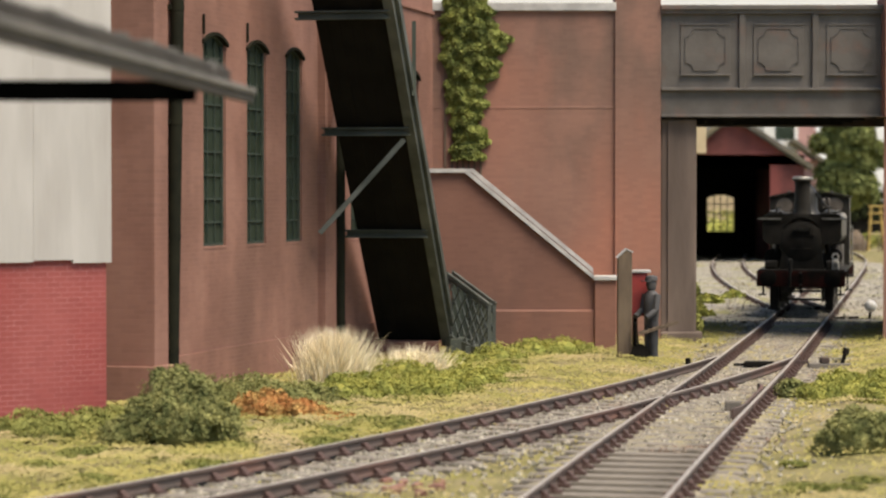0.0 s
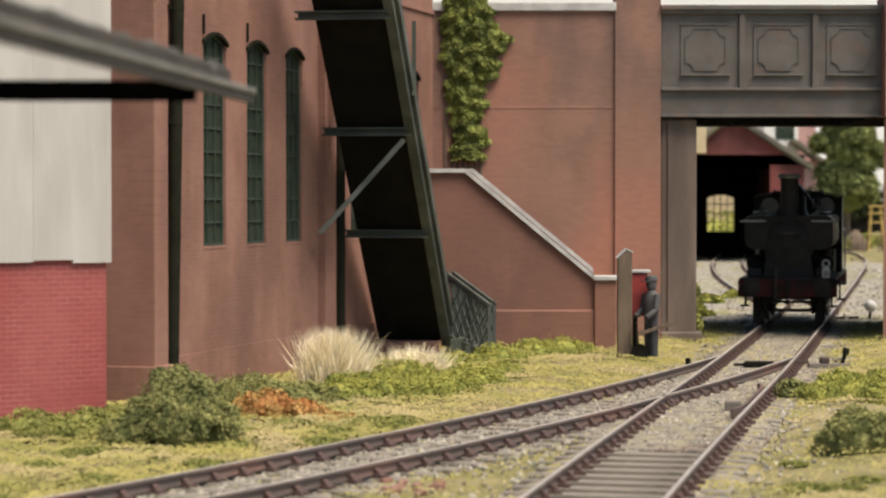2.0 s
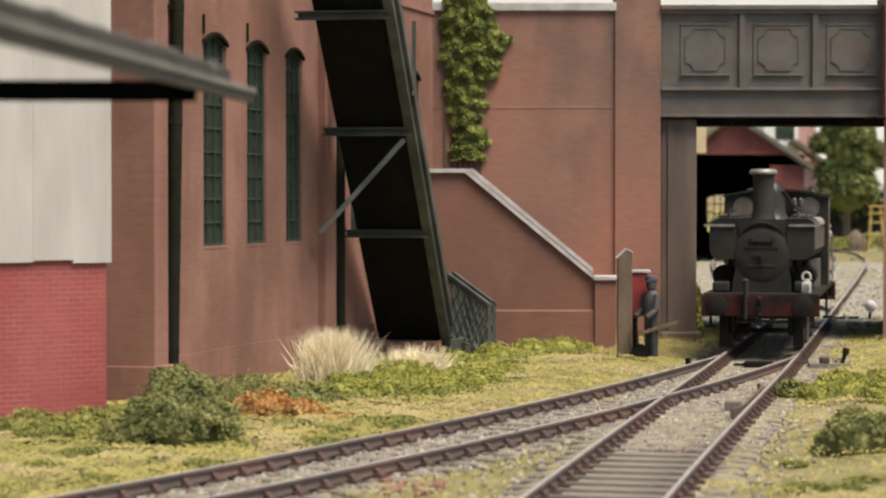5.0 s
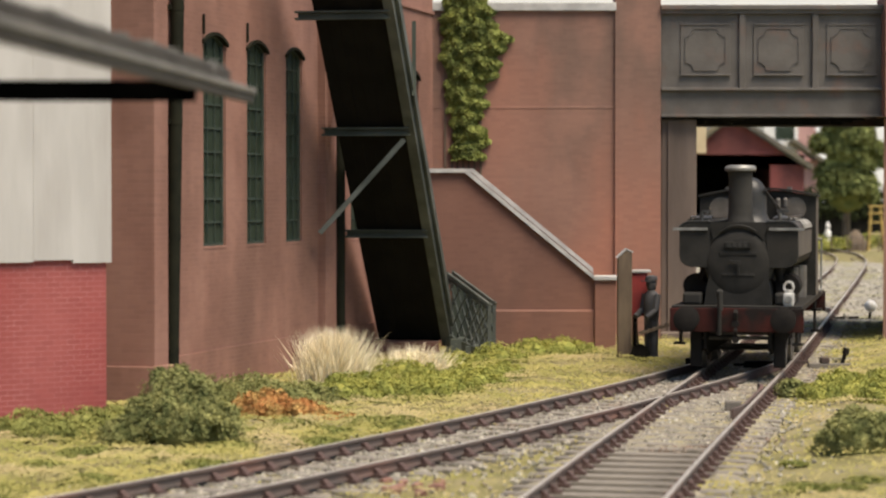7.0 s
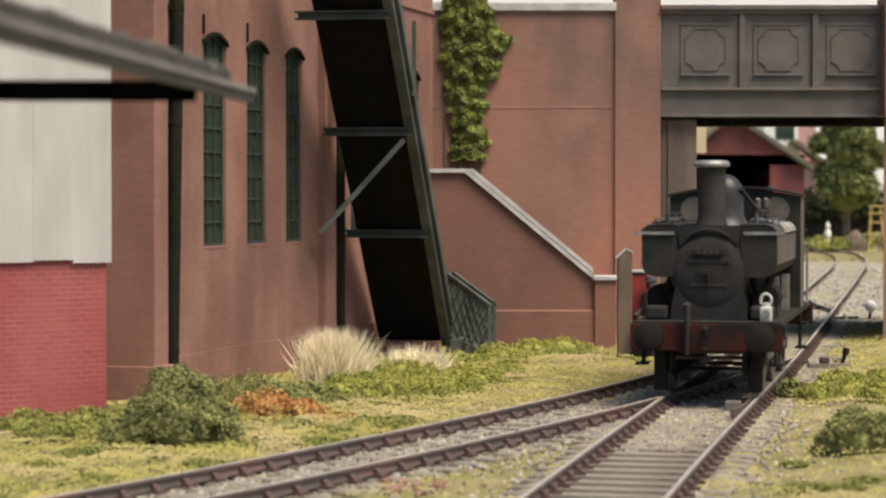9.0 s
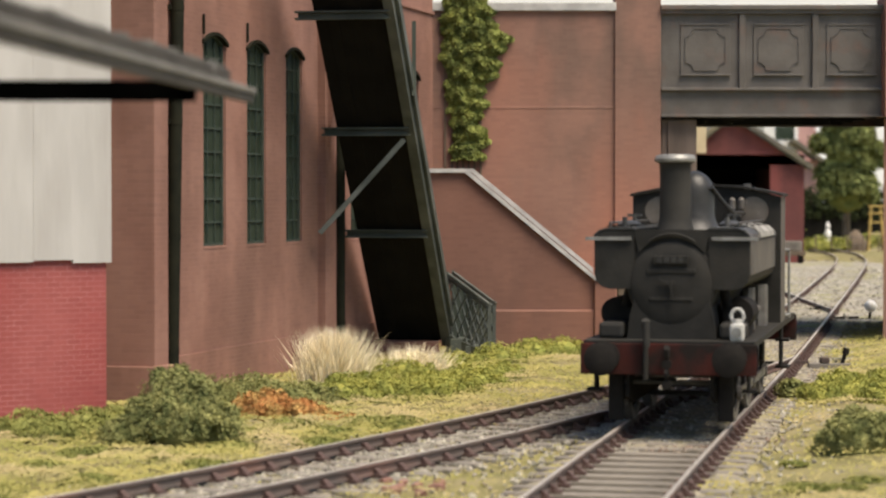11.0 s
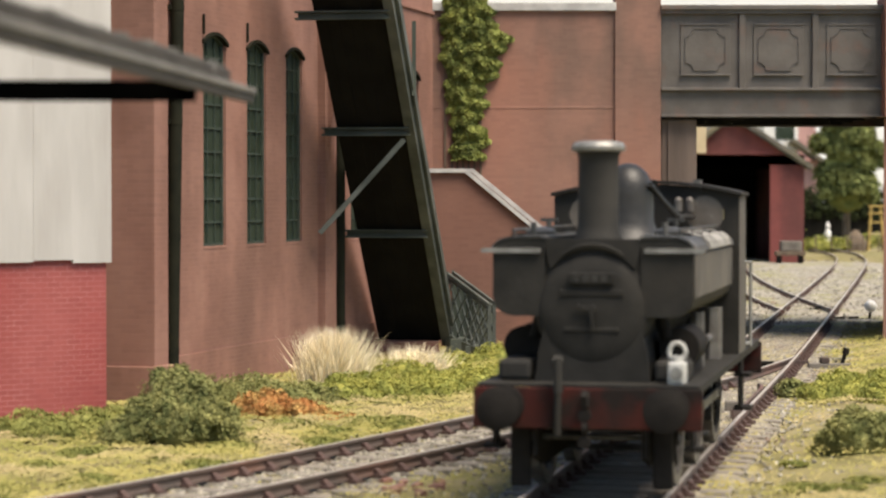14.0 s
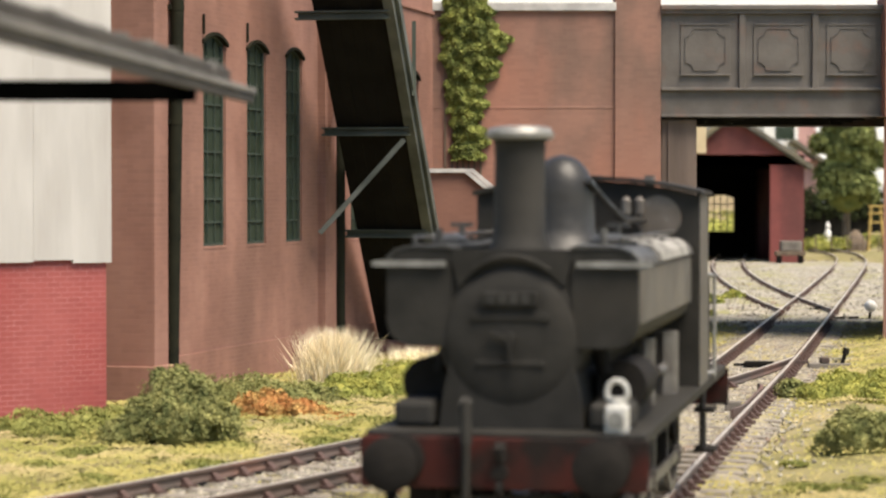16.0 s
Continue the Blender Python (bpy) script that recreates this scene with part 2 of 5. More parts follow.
def box(bm, x0, x1, y0, y1, z0, z1, bevel=0.0):
    r = bmesh.ops.create_cube(bm, size=1)
    vs = r["verts"]
    for v in vs:
        v.co = Vector(((x0 + x1) / 2 + v.co.x * (x1 - x0), (y0 + y1) / 2 + v.co.y * (y1 - y0), (z0 + z1) / 2 + v.co.z * (z1 - z0)))
    if bevel:
        es = list({e for v in vs for e in v.link_edges})
        bmesh.ops.bevel(bm, geom=es, offset=bevel, segments=2, profile=0.5, affect="EDGES")
    return bm


def bar(bm, a, b, w, h=None, up=(0, 0, 1)):
    """A square or flat bar from a to b."""
    a, b = Vector(a), Vector(b)
    h = h or w
    d = (b - a).normalized()
    s = d.cross(Vector(up))
    s = s.normalized() if s.length > 1e-4 else Vector((1, 0, 0))
    u = s.cross(d).normalized()
    vs = [bm.verts.new(p + s * i * w / 2 + u * j * h / 2) for p in (a, b) for i, j in ((-1, -1), (1, -1), (1, 1), (-1, 1))]
    for q in ((3, 2, 1, 0), (4, 5, 6, 7), (0, 1, 5, 4), (1, 2, 6, 5), (2, 3, 7, 6), (3, 0, 4, 7)):
        bm.faces.new([vs[i] for i in q])
    return bm


def rod(bm, a, b, r, n=10, r2=None):
    """A round rod from a to b."""
    a, b = Vector(a), Vector(b)
    m = Matrix.Translation((a + b) / 2) @ (b - a).to_track_quat("Z", "Y").to_matrix().to_4x4()
    bmesh.ops.create_cone(bm, cap_ends=True, segments=n, radius1=r, radius2=r if r2 is None else r2, depth=(b - a).length, matrix=m)
    return bm


def lathe(bm, prof, n=24, m=None):
    """A turned form: prof is (radius, height) from bottom to top."""
    m = m or Matrix()
    rings = []
    for r, z in prof:
        rings.append([bm.verts.new(m @ Vector((r * math.cos(2 * math.pi * i / n), r * math.sin(2 * math.pi * i / n), z))) for i in range(n)])
    for a, b in zip(rings, rings[1:]):
        for i in range(n):
            bm.faces.new((a[i], a[(i + 1) % n], b[(i + 1) % n], b[i]))
    bm.faces.new(rings[0][::-1])
    bm.faces.new(rings[-1])
    return bm


def prism(bm, pts, axis, a, b):
    """A closed outline (p, q) pushed along an axis from a to b. axis x: (y, z); y: (x, z); z: (x, y)."""
    def at(p, q, t):
        return {"x": (t, p, q), "y": (p, t, q), "z": (p, q, t)}[axis]
    lo = [bm.verts.new(at(p, q, a)) for p, q in pts]
    hi = [bm.verts.new(at(p, q, b)) for p, q in pts]
    fs = [bm.faces.new(lo), bm.faces.new(hi[::-1])]
    for i in range(len(pts)):
        j = (i + 1) % len(pts)
        fs.append(bm.faces.new((lo[j], lo[i], hi[i], hi[j])))
    bmesh.ops.recalc_face_normals(bm, faces=fs)
    return bm


def loose(name, verts, faces, mat, parent=None, label="", category="", kind="", group=""):
    me = bpy.data.meshes.new(name)
    me.from_pydata((np.asarray(verts) * S).tolist(), [], faces)
    me.materials.append(mat)
    ob = new(name, me)
    ob.parent = parent
    return tagged(ob, label, category, group, kind)


def flakes(rng, pts, nrm, size, spread=0.9, sides=4):
    """Small folded leaflets on the points pts, facing about nrm. Returns verts and faces."""
    n = len(pts)
    nr = nrm + rng.normal(0, spread, (n, 3))
    nr /= np.linalg.norm(nr, axis=1, keepdims=True) + 1e-9
    t = np.cross(nr, rng.normal(0, 1, (n, 3)))
    t /= np.linalg.norm(t, axis=1, keepdims=True) + 1e-9
    u = np.cross(nr, t)
    s = (size * rng.uniform(0.6, 1.4, n))[:, None]
    fold = nr * s * 0.35
    v = np.stack([pts - t * s, pts - u * s * 0.7 + fold, pts + t * s, pts + u * s * 0.7 + fold], 1).reshape(-1, 3)
    idx = np.arange(n) * 4
    f = [(i, i + 1, i + 2) for i in idx] + [(i, i + 2, i + 3) for i in idx]
    return v, f


def blob_points(rng, blobs, n):
    """Points on the outer skin of a heap of uneven balls (x, y, z, rx, ry, rz)."""
    bl = np.array(blobs, float)
    w = bl[:, 3] * bl[:, 5]
    k = rng.choice(len(bl), n, p=w / w.sum())
    d = rng.normal(0, 1, (n, 3))
    d /= np.linalg.norm(d, axis=1, keepdims=True)
    d[:, 2] = np.where(d[:, 2] < -0.25, -d[:, 2], d[:, 2])
    lump = 1 + 0.24 * np.sin(d[:, 0] * 9 + k) * np.sin(d[:, 1] * 8 + 2 * k) + rng.normal(0, 0.09, n)
    p = bl[k, :3] + d * bl[k, 3:] * lump[:, None]
    inside = np.zeros(n, bool)
    for b in bl:
        inside |= (((p - b[:3]) / b[3:]) ** 2).sum(1) < 0.55
    return p[~inside], d[~inside]


def heap(name, rng, blobs, n, size, mat, x, y, z, label, category, core=None):
    """A low bush of foam leaflets over a dark core."""
    th = thing(name, x, y, z, 0, label, category)
    whole = list(blobs)
    for b in blobs:
        for _ in range(16):
            d = rng.normal(0, 1, 3)
            d[2] = abs(d[2])
            d /= np.linalg.norm(d)
            k = rng.uniform(0.18, 0.34)
            whole.append((b[0] + d[0] * b[3], b[1] + d[1] * b[4], b[2] + d[2] * b[5], b[3] * k, b[4] * k, b[5] * k))
    p, d = blob_points(rng, whole, n)
    v, f = flakes(rng, p, d, size, 0.5)
    loose("foliage", v, f, mat, th)
    bm = B()
    for b in blobs:
        r = bmesh.ops.create_icosphere(bm, subdivisions=2, radius=1)
        for vv in r["verts"]:
            vv.co = Vector(b[:3]) + Vector((vv.co.x * b[3], vv.co.y * b[4], vv.co.z * b[5])) * (0.86 + 0.1 * noise.noise(vv.co * 3 + Vector(b[:3])))
    part("core", bm, core or mat, th, smooth=True)
    return th


# ---- track plan ----
def branch_x(y):
    s = (y - 40) / 20
    return -1.75 * s * s + 7.97 * s + 3.69


def line_points(fx, y0, y1, step):
    """Points (x, y, heading) at even steps along a centre line."""
    ys = np.linspace(y0, y1, 1500)
    xs = np.array([fx(v) for v in ys])
    d = np.concatenate([[0], np.cumsum(np.hypot(np.diff(xs), np.diff(ys)))])
    out = []
    for q in np.arange(0, d[-1], step):
        y = float(np.interp(q, d, ys))
        e = 0.05
        out.append((float(np.interp(q, d, xs)), y, math.atan2(fx(y + e) - fx(y - e), 2 * e)))
    return out


GAUGE = 1.50
RAIL = [(-0.034, -0.15), (0.034, -0.15), (0.034, -0.125), (0.018, -0.11), (0.018, -0.055), (0.036, -0.04), (0.036, -0.006), (0.028, 0.0), (-0.028, 0.0), (-0.036, -0.006), (-0.036, -0.04), (-0.018, -0.055), (-0.018, -0.11), (-0.034, -0.125)]


def rail(name, fx, side, y0, y1, parent, step=0.6, raise_=0.0):
    """One rail swept along a centre line, side -1 or +1; its worn head is a part on top."""
    pts = line_points(fx, y0, y1, step)
    for nm, prof, mat in ((name, RAIL, M_RAIL), ("rail_head", [(-0.027, 0.0005), (0.027, 0.0005), (0.024, 0.004), (-0.024, 0.004)], M_RAILTOP)):
        bm = B()
        prev = None
        for x, y, a in pts:
            c, s = math.cos(a), math.sin(a)
            ring = [bm.verts.new((x + (side * GAUGE / 2 + p) * c, y - (side * GAUGE / 2 + p) * s, q + raise_)) for p, q in prof]
            if prev:
                for i in range(len(ring)):
                    j = (i + 1) % len(ring)
                    bm.faces.new((prev[i], prev[j], ring[j], ring[i]))
            else:
                bm.faces.new(ring[::-1])
            prev = ring
        bm.faces.new(prev)
        bmesh.ops.recalc_face_normals(bm, faces=bm.faces[:])
        if nm == name:
            r = part(nm, bm, mat, parent)
        else:
            part(nm, bm, mat, r, "worn shiny rail head")


def sleeper_mesh(length):
    bm = B()
    box(bm, -length / 2, length / 2, -0.125, 0.125, -0.32, -0.165, 0.015)
    me = to_mesh("sleeper", bm)
    me.materials.append(M_SLEEPER)
    return me


def chair_mesh():
    bm = B()
    box(bm, -0.17, 0.17, -0.09, 0.09, -0.175, -0.13)
    prism(bm, [(0.03, -0.13), (0.13, -0.13), (0.055, -0.06), (0.03, -0.06)], "y", -0.05, 0.05)
    prism(bm, [(-0.03, -0.13), (-0.13, -0.13), (-0.055, -0.06), (-0.03, -0.06)], "y", -0.05, 0.05)
    me = to_mesh("chair", bm)
    me.materials.append(M_CHAIR)
    return me


def track(name, fx, y0, y1, label, sides=(-1, 1), sleepers=None):
    th = thing(name, 0, 0, 0, 0, label, "track", "", "structure")
    for s in sides:
        rail("rail", fx, s, y0, y1, th)
    sm, cm = sleeper_mesh(2.55), chair_mesh()
    rng = random.Random(3)
    for x, y, a in line_points(fx, *(sleepers or (y0, y1)), 0.63):
        o = new("sleeper", sm)
        o.parent = th
        o.matrix_basis = pose(x * S, y * S, rng.uniform(-0.012, 0.0) * S, 0, 0, -math.degrees(a) + rng.uniform(-1, 1))
        for s in sides:
            c = new("chair", cm)
            c.parent = th
            c.matrix_basis = pose((x + s * GAUGE / 2 * math.cos(a)) * S, (y - s * GAUGE / 2 * math.sin(a)) * S, 0, 0, 0, -math.degrees(a))
    return th


def main_x(y):
    """Centre line of the running line: nearly straight, then bending away past the engine shed."""
    bend = 0.17 * math.exp(-((y - 59) / (14 if y < 59 else 24)) ** 2)
    if y > 62:
        return 9.58 + 0.198 * (y - 62) - 3.1e-5 * max(0.0, y - 105) ** 3 - bend
    s = (y - 40) / 20
    return ((-0.155 * s + 0.050) * s + 4.42) * s + 4.864 - bend


def shed_x(y):
    """Centre line of the engine shed road."""
    s = (y - 100) / 30
    return SHED[0] * s ** 3 + SHED[1] * s ** 2 + SHED[2] * s + SHED[3]


SHED = np.polyfit([(v - 100) / 30 for v in (67, 80, 91.5, 111, 134)], [10.45, 11.1, 11.6, 13.6, 16.6], 3)
GZ = -0.24                     # ground level below the rail head

# ---- ground ----
def build_ground():
    ys = np.concatenate([np.linspace(-6, 14, 12), np.linspace(14.3, 66, 190), np.linspace(67, 170, 90), np.linspace(176, 420, 14)])
    nx = 190
    verts, faces = [], []
    for j, y in enumerate(ys):
        inner = max(7, 0.21 * y + 5)
        for i in range(nx):
            u = i / (nx - 1) * 2 - 1
            x = inner * u / 0.88 if abs(u) < 0.88 else math.copysign(inner + (150 - inner) * ((abs(u) - 0.88) / 0.12) ** 2, u)
            dm = min(abs(x - main_x(y)), abs(x - branch_x(y)) if y < 49 else 9, abs(x - shed_x(y)) if 66 < y < 140 else 9)
            k = min(1, max(0, (dm - 1.4) / 1.2))
            z = GZ + k * (0.10 * noise.noise((x * 0.7, y * 0.7, 0)) + 0.06 * noise.noise((x * 2.3, y * 2.3, 4)) + 0.05)
            verts.append((x, y, z))
    for j in range(len(ys) - 1):
        for i in range(nx - 1):
            a = j * nx + i
            faces.append((a, a + 1, a + nx + 1, a + nx))
    g = loose("ground", verts, faces, M_GROUND, None, "yellow-green scattered turf ground of a model layout", "ground", "structure")
    for p in g.data.polygons:
        p.use_smooth = True


def ribbon(name, fx, y0, y1, half, z, seed, label):
    """Ballast bed under a track, with a ragged edge."""
    pts = line_points(fx, y0, y1, 0.16)
    n = 26
    verts, faces = [], []
    for k, (x, y, a) in enumerate(pts):
        c, s = math.cos(a), math.sin(a)
        for i in range(n):
            u = i / (n - 1) * 2 - 1
            w = half * (1 + 0.28 * noise.noise((y * 0.8, seed, u > 0)))
            zz = z + (0.03 if y > 31.5 else -0.05) * (fx is main_x) + 0.05 * noise.noise((x * 5 + u * 9, y * 5, seed)) - 0.14 * max(0, abs(u) - 0.72) / 0.28
            if fx is main_x and y <= 31.5 and abs(u * w) > 0.87 and abs(u) < 0.9:
                zz += 0.075
            verts.append((x + u * w * c, y - u * w * s, zz))
    for k in range(len(pts) - 1):
        for i in range(n - 1):
            a = k * n + i
            faces.append((a, a + 1, a + n + 1, a + n))
    return loose(name, verts, faces, M_GRAVEL if name == "gravel_yard" else M_BALLAST, None, label, "ballast", "stuff")


def stones(rng):
    """Loose ballast chips along the tracks."""
    P = []
    for fx, y0, y1, n in ((main_x, 17, 62, 14000), (branch_x, 21, 48, 9000), (main_x, 62, 110, 9000), (shed_x, 68, 130, 5000)):
        y = y0 + (y1 - y0) * rng.uniform(0, 1, n) ** 1.3
        o = rng.normal(0, 0.85 if y0 < 60 else 2.4, n)
        bare = (y < 31) & (np.abs(o) < 1.25) & (fx is main_x)
        y, o = y[~bare], o[~bare]
        n = len(y)
        x = np.array([fx(v) for v in y]) + o
        P.append(np.stack([x, y, np.full(n, GZ + 0.045)], 1))
    P = np.concatenate(P)
    n = len(P)
    base = np.array([(1, 0, 0), (-0.6, 0.8, 0), (-0.5, -0.8, 0), (0.1, 0.1, 0.9), (0, 0, -0.6)], float)
    s = (np.where(P[:, 1] > 62, 0.075, 0.036) * rng.uniform(0.4, 1.6, n))[:, None, None]
    a = rng.uniform(0, 6.28, n)
    c, sn = np.cos(a), np.sin(a)
    R = np.zeros((n, 3, 3))
    R[:, 0, 0], R[:, 0, 1], R[:, 1, 0], R[:, 1, 1], R[:, 2, 2] = c, -sn, sn, c, 1
    b = base[None] + rng.normal(0, 0.22, (n, 5, 3))
    v = (np.einsum("nij,nkj->nki", R, b) * s + P[:, None, :]).reshape(-1, 3)
    f = []
    for i in range(0, n * 5, 5):
        f += [(i, i + 1, i + 3), (i + 1, i + 2, i + 3), (i + 2, i, i + 3), (i + 1, i, i + 4), (i + 2, i + 1, i + 4), (i, i + 2, i + 4)]
    loose("ballast_chips", v, f, M_STONES, None, "grey and tan loose ballast chips beside the rails", "ballast", "stuff")


def turf(rng):
    """Flocked grass scatter over the open ground, thin near the tracks."""
    n = 320000
    y = 17 + 45 * rng.uniform(0, 1, n) ** 1.25
    x = (rng.uniform(-0.215, 0.215, n)) * y
    mx = np.array([main_x(v) for v in y])
    bx = np.array([branch_x(v) if v < 49 else 99 for v in y])
    d = np.minimum(np.abs(x - mx), np.abs(x - bx))
    patch = np.array([noise.noise((a * 0.8, b * 0.5, 7)) for a, b in zip(x, y)])
    thin = np.where((x > mx) & (y < 38), 0.09 + 0.7 * np.clip(patch, 0, 1), 1.0)
    thin = np.where((x < mx) & (x > bx) & (y < 36), 0.15, thin)
    keep = rng.uniform(0, 1, n) < thin * np.clip((d - 0.85 + patch * 0.9) / 0.9, 0.015, 1)
    x, y, d, patch = x[keep], y[keep], d[keep], patch[keep]
    z = np.array([GZ + 0.05 + min(1, max(0, (q - 1.4) / 1.2)) * (0.10 * noise.noise((a * 0.7, b * 0.7, 0)) + 0.06 * noise.noise((a * 2.3, b * 2.3, 4)) + 0.05) for a, b, q in zip(x, y, d)])
    z += np.array([0.075 * max(0.0, noise.noise((a * 2.9, b * 2.1, 9))) + 0.05 * max(0.0, noise.noise((a * 6.5, b * 4.5, 2))) for a, b in zip(x, y)]) * np.clip((d - 1.2) / 0.8, 0, 1)
    z += np.abs(rng.normal(0, 0.026, len(x))) * np.clip(patch + 0.9, 0.3, 1.6) * np.clip(d / 2, 0.3, 1)
    v, f = flakes(rng, np.stack([x, y, z], 1), np.tile([0, -0.25, 0.9], (len(x), 1)), 0.025, 0.18)
    loose("grass", v, f, M_TURF, None, "yellow-green flocked grass and scatter on the ground", "grass", "stuff")


# ---- buildings ----
WX, WY, WA = -4.545, 39.05, math.degrees(math.atan(0.2756))     # near corner of the long wall, its turn to the right


def window_unit(parent, x0, x1, z0, z1, rise, depth=0.05):
    """Tall cast-iron window with a segmental head: frame, panes and glazing bars in the wall's space."""
    w = thing("window", 0, 0, 0)
    w.parent = parent
    tagged(w, "tall dark-green iron window with segmental arched head")
    bm = B()
    f = 0.055
    box(bm, x0, x0 + f, depth, depth + 0.08, z0, z1 - rise)
    box(bm, x1 - f, x1, depth, depth + 0.08, z0, z1 - rise)
    box(bm, x0 + f, x1 - f, depth, depth + 0.08, z0, z0 + f)
    n = 8
    pts = [(x0 + (x1 - x0) * i / n, z1 - rise * (2 * i / n - 1) ** 2) for i in range(n + 1)]
    prism(bm, pts + [(p, q - f) for p, q in pts[::-1]], "y", depth, depth + 0.08)
    part("window_frame", bm, M_FRAME, w)
    bm = B()
    prism(bm, [(x0 + f, z0 + f), (x1 - f, z0 + f)] + [(min(max(p, x0 + f), x1 - f), q - f) for p, q in pts[::-1]], "y", depth + 0.05, depth + 0.075)
    part("pane", bm, M_PANE, w)
    for i in (1, 2):
        bm = B()
        x = x0 + (x1 - x0) * i / 3
        box(bm, x - 0.012, x + 0.012, depth + 0.015, depth + 0.049, z0 + f, z1 - rise * 0.3)
        part("glazing_bar", bm, M_FRAME, w)
    for i in range(1, 9):
        bm = B()
        z = z0 + (z1 - z0) * i / 9
        box(bm, x0 + f, x1 - f, depth + 0.02, depth + 0.048, z - 0.018, z + 0.018)
        part("glazing_bar", bm, M_FRAME, w)


def long_building():
    """Brick works building: its long wall runs away from the viewer along local x; local +y goes into the building."""
    b = thing("works_building", WX, WY, GZ, 90 - WA, "brown brick works building with tall arched iron windows", "building")
    H, L, T = 10.5, 16.2, 0.35
    # local: x along the wall, outer face at y = 0, inside at +y; windows (start, end)
    wins = [(1.50, 2.60), (3.68, 4.72), (5.83, 6.78), (9.9, 10.8), (12.0, 12.9), (14.1, 15.0)]
    Z0, Z1, RISE = 2.35 - GZ, 6.07 - GZ, 0.17
    bm = B()
    x = -1.2
    for a, c in wins:
        box(bm, x, a, 0, T, 0, H)
        box(bm, a, c, 0, T, 0, Z0)
        n = 8
        pts = [(a + (c - a) * i / n, Z1 - RISE * (2 * i / n - 1) ** 2) for i in range(n + 1)]
        prism(bm, pts + [(c, H), (a, H)], "y", 0, T)
        x = c
    box(bm, x, L, 0, T, 0, H)
    bmesh.ops.remove_doubles(bm, verts=bm.verts[:], dist=1e-4)
    part("wall", bm, M_BRICK, b)
    for a, c in wins:
        window_unit(b, a, c, Z0, Z1, RISE)
        # dark strip added for the shadow line under the arch head
        bm = B()
        n = 8
        pts = [(a - 0.05 + (c - a + 0.1) * i / n, Z1 - RISE * (2 * i / n - 1) ** 2 - 0.035) for i in range(n + 1)]
        prism(bm, pts + [(p, q + 0.06) for p, q in pts[::-1]], "y", -0.05, 0.04)
        part("arch_shadow", bm, M_PIPE, b, "dark arched strip for the recess shadow")
        if a < 4:
            bm = B()
            bar(bm, (a - 0.03, -0.03, Z1 - 0.05), (a - 0.03, -0.03, Z1 + 0.3), 0.035)
            part("wall_tie", bm, M_PIPE, b)
        bm = B()
        box(bm, a, c, -0.006, 0.045, Z0 - 0.05, Z0 + 0.004, 0.003)
        part("window_sill", bm, M_BRICK, b)
    # plinth with a weathered top
    bm = B()
    for a, c in ((-0.8, 7.74), (8.46, L)):
        prism(bm, [(-0.022, 0), (-0.022, 0.77), (0.1, 0.77), (0.1, 0)], "x", a, c)
    part("plinth", bm, M_BRICK, b)
    bm = B()
    box(bm, 8.46, L, -0.05, 0.02, 7.46 - GZ, 7.53 - GZ, 0.01)
    part("string_course", bm, M_BRICK, b)
    # corner pier and middle pier
    bm = B()
    box(bm, -1.5, -0.92, -0.33, 0.75, 0, H, 0.012)
    box(bm, -1.56, -0.86, -0.40, 0.80, 0, 0.72, 0.012)
    part("pilaster", bm, M_BRICK, b, "corner pier of dark brown brick")
    bm = B()
    box(bm, 7.75, 8.45, -0.16, 0.1, 0, H, 0.012)
    part("pilaster", bm, M_BRICK, b)
    # curved brick bracket at the middle pier
    bm = B()
    pts = [(-0.16, 6.6), (-0.16, 4.2)] + [(-0.16 - 0.34 * math.sin(t) ** 2, 4.2 + 2.4 * t / 1.57) for t in np.linspace(0.05, 1.57, 9)]
    prism(bm, pts, "x", 7.9, 8.3)
    part("bracket", bm, M_BRICK, b)
    # gable end facing the viewer and the rest of the shell
    bm = B()
    box(bm, -1.2, -1.2 + T, T, 7.0, 0, H)
    box(bm, L - T, L, T, 7.0, 0, H)
    box(bm, T, L - T, 6.65, 7.0, 0, H)
    part("end_wall", bm, M_BRICK, b)
    bm = B()
    box(bm, -1.7, L + 0.1, -0.2, 7.2, H, H + 0.25)
    part("roof", bm, M_SLATE, b)
    return b


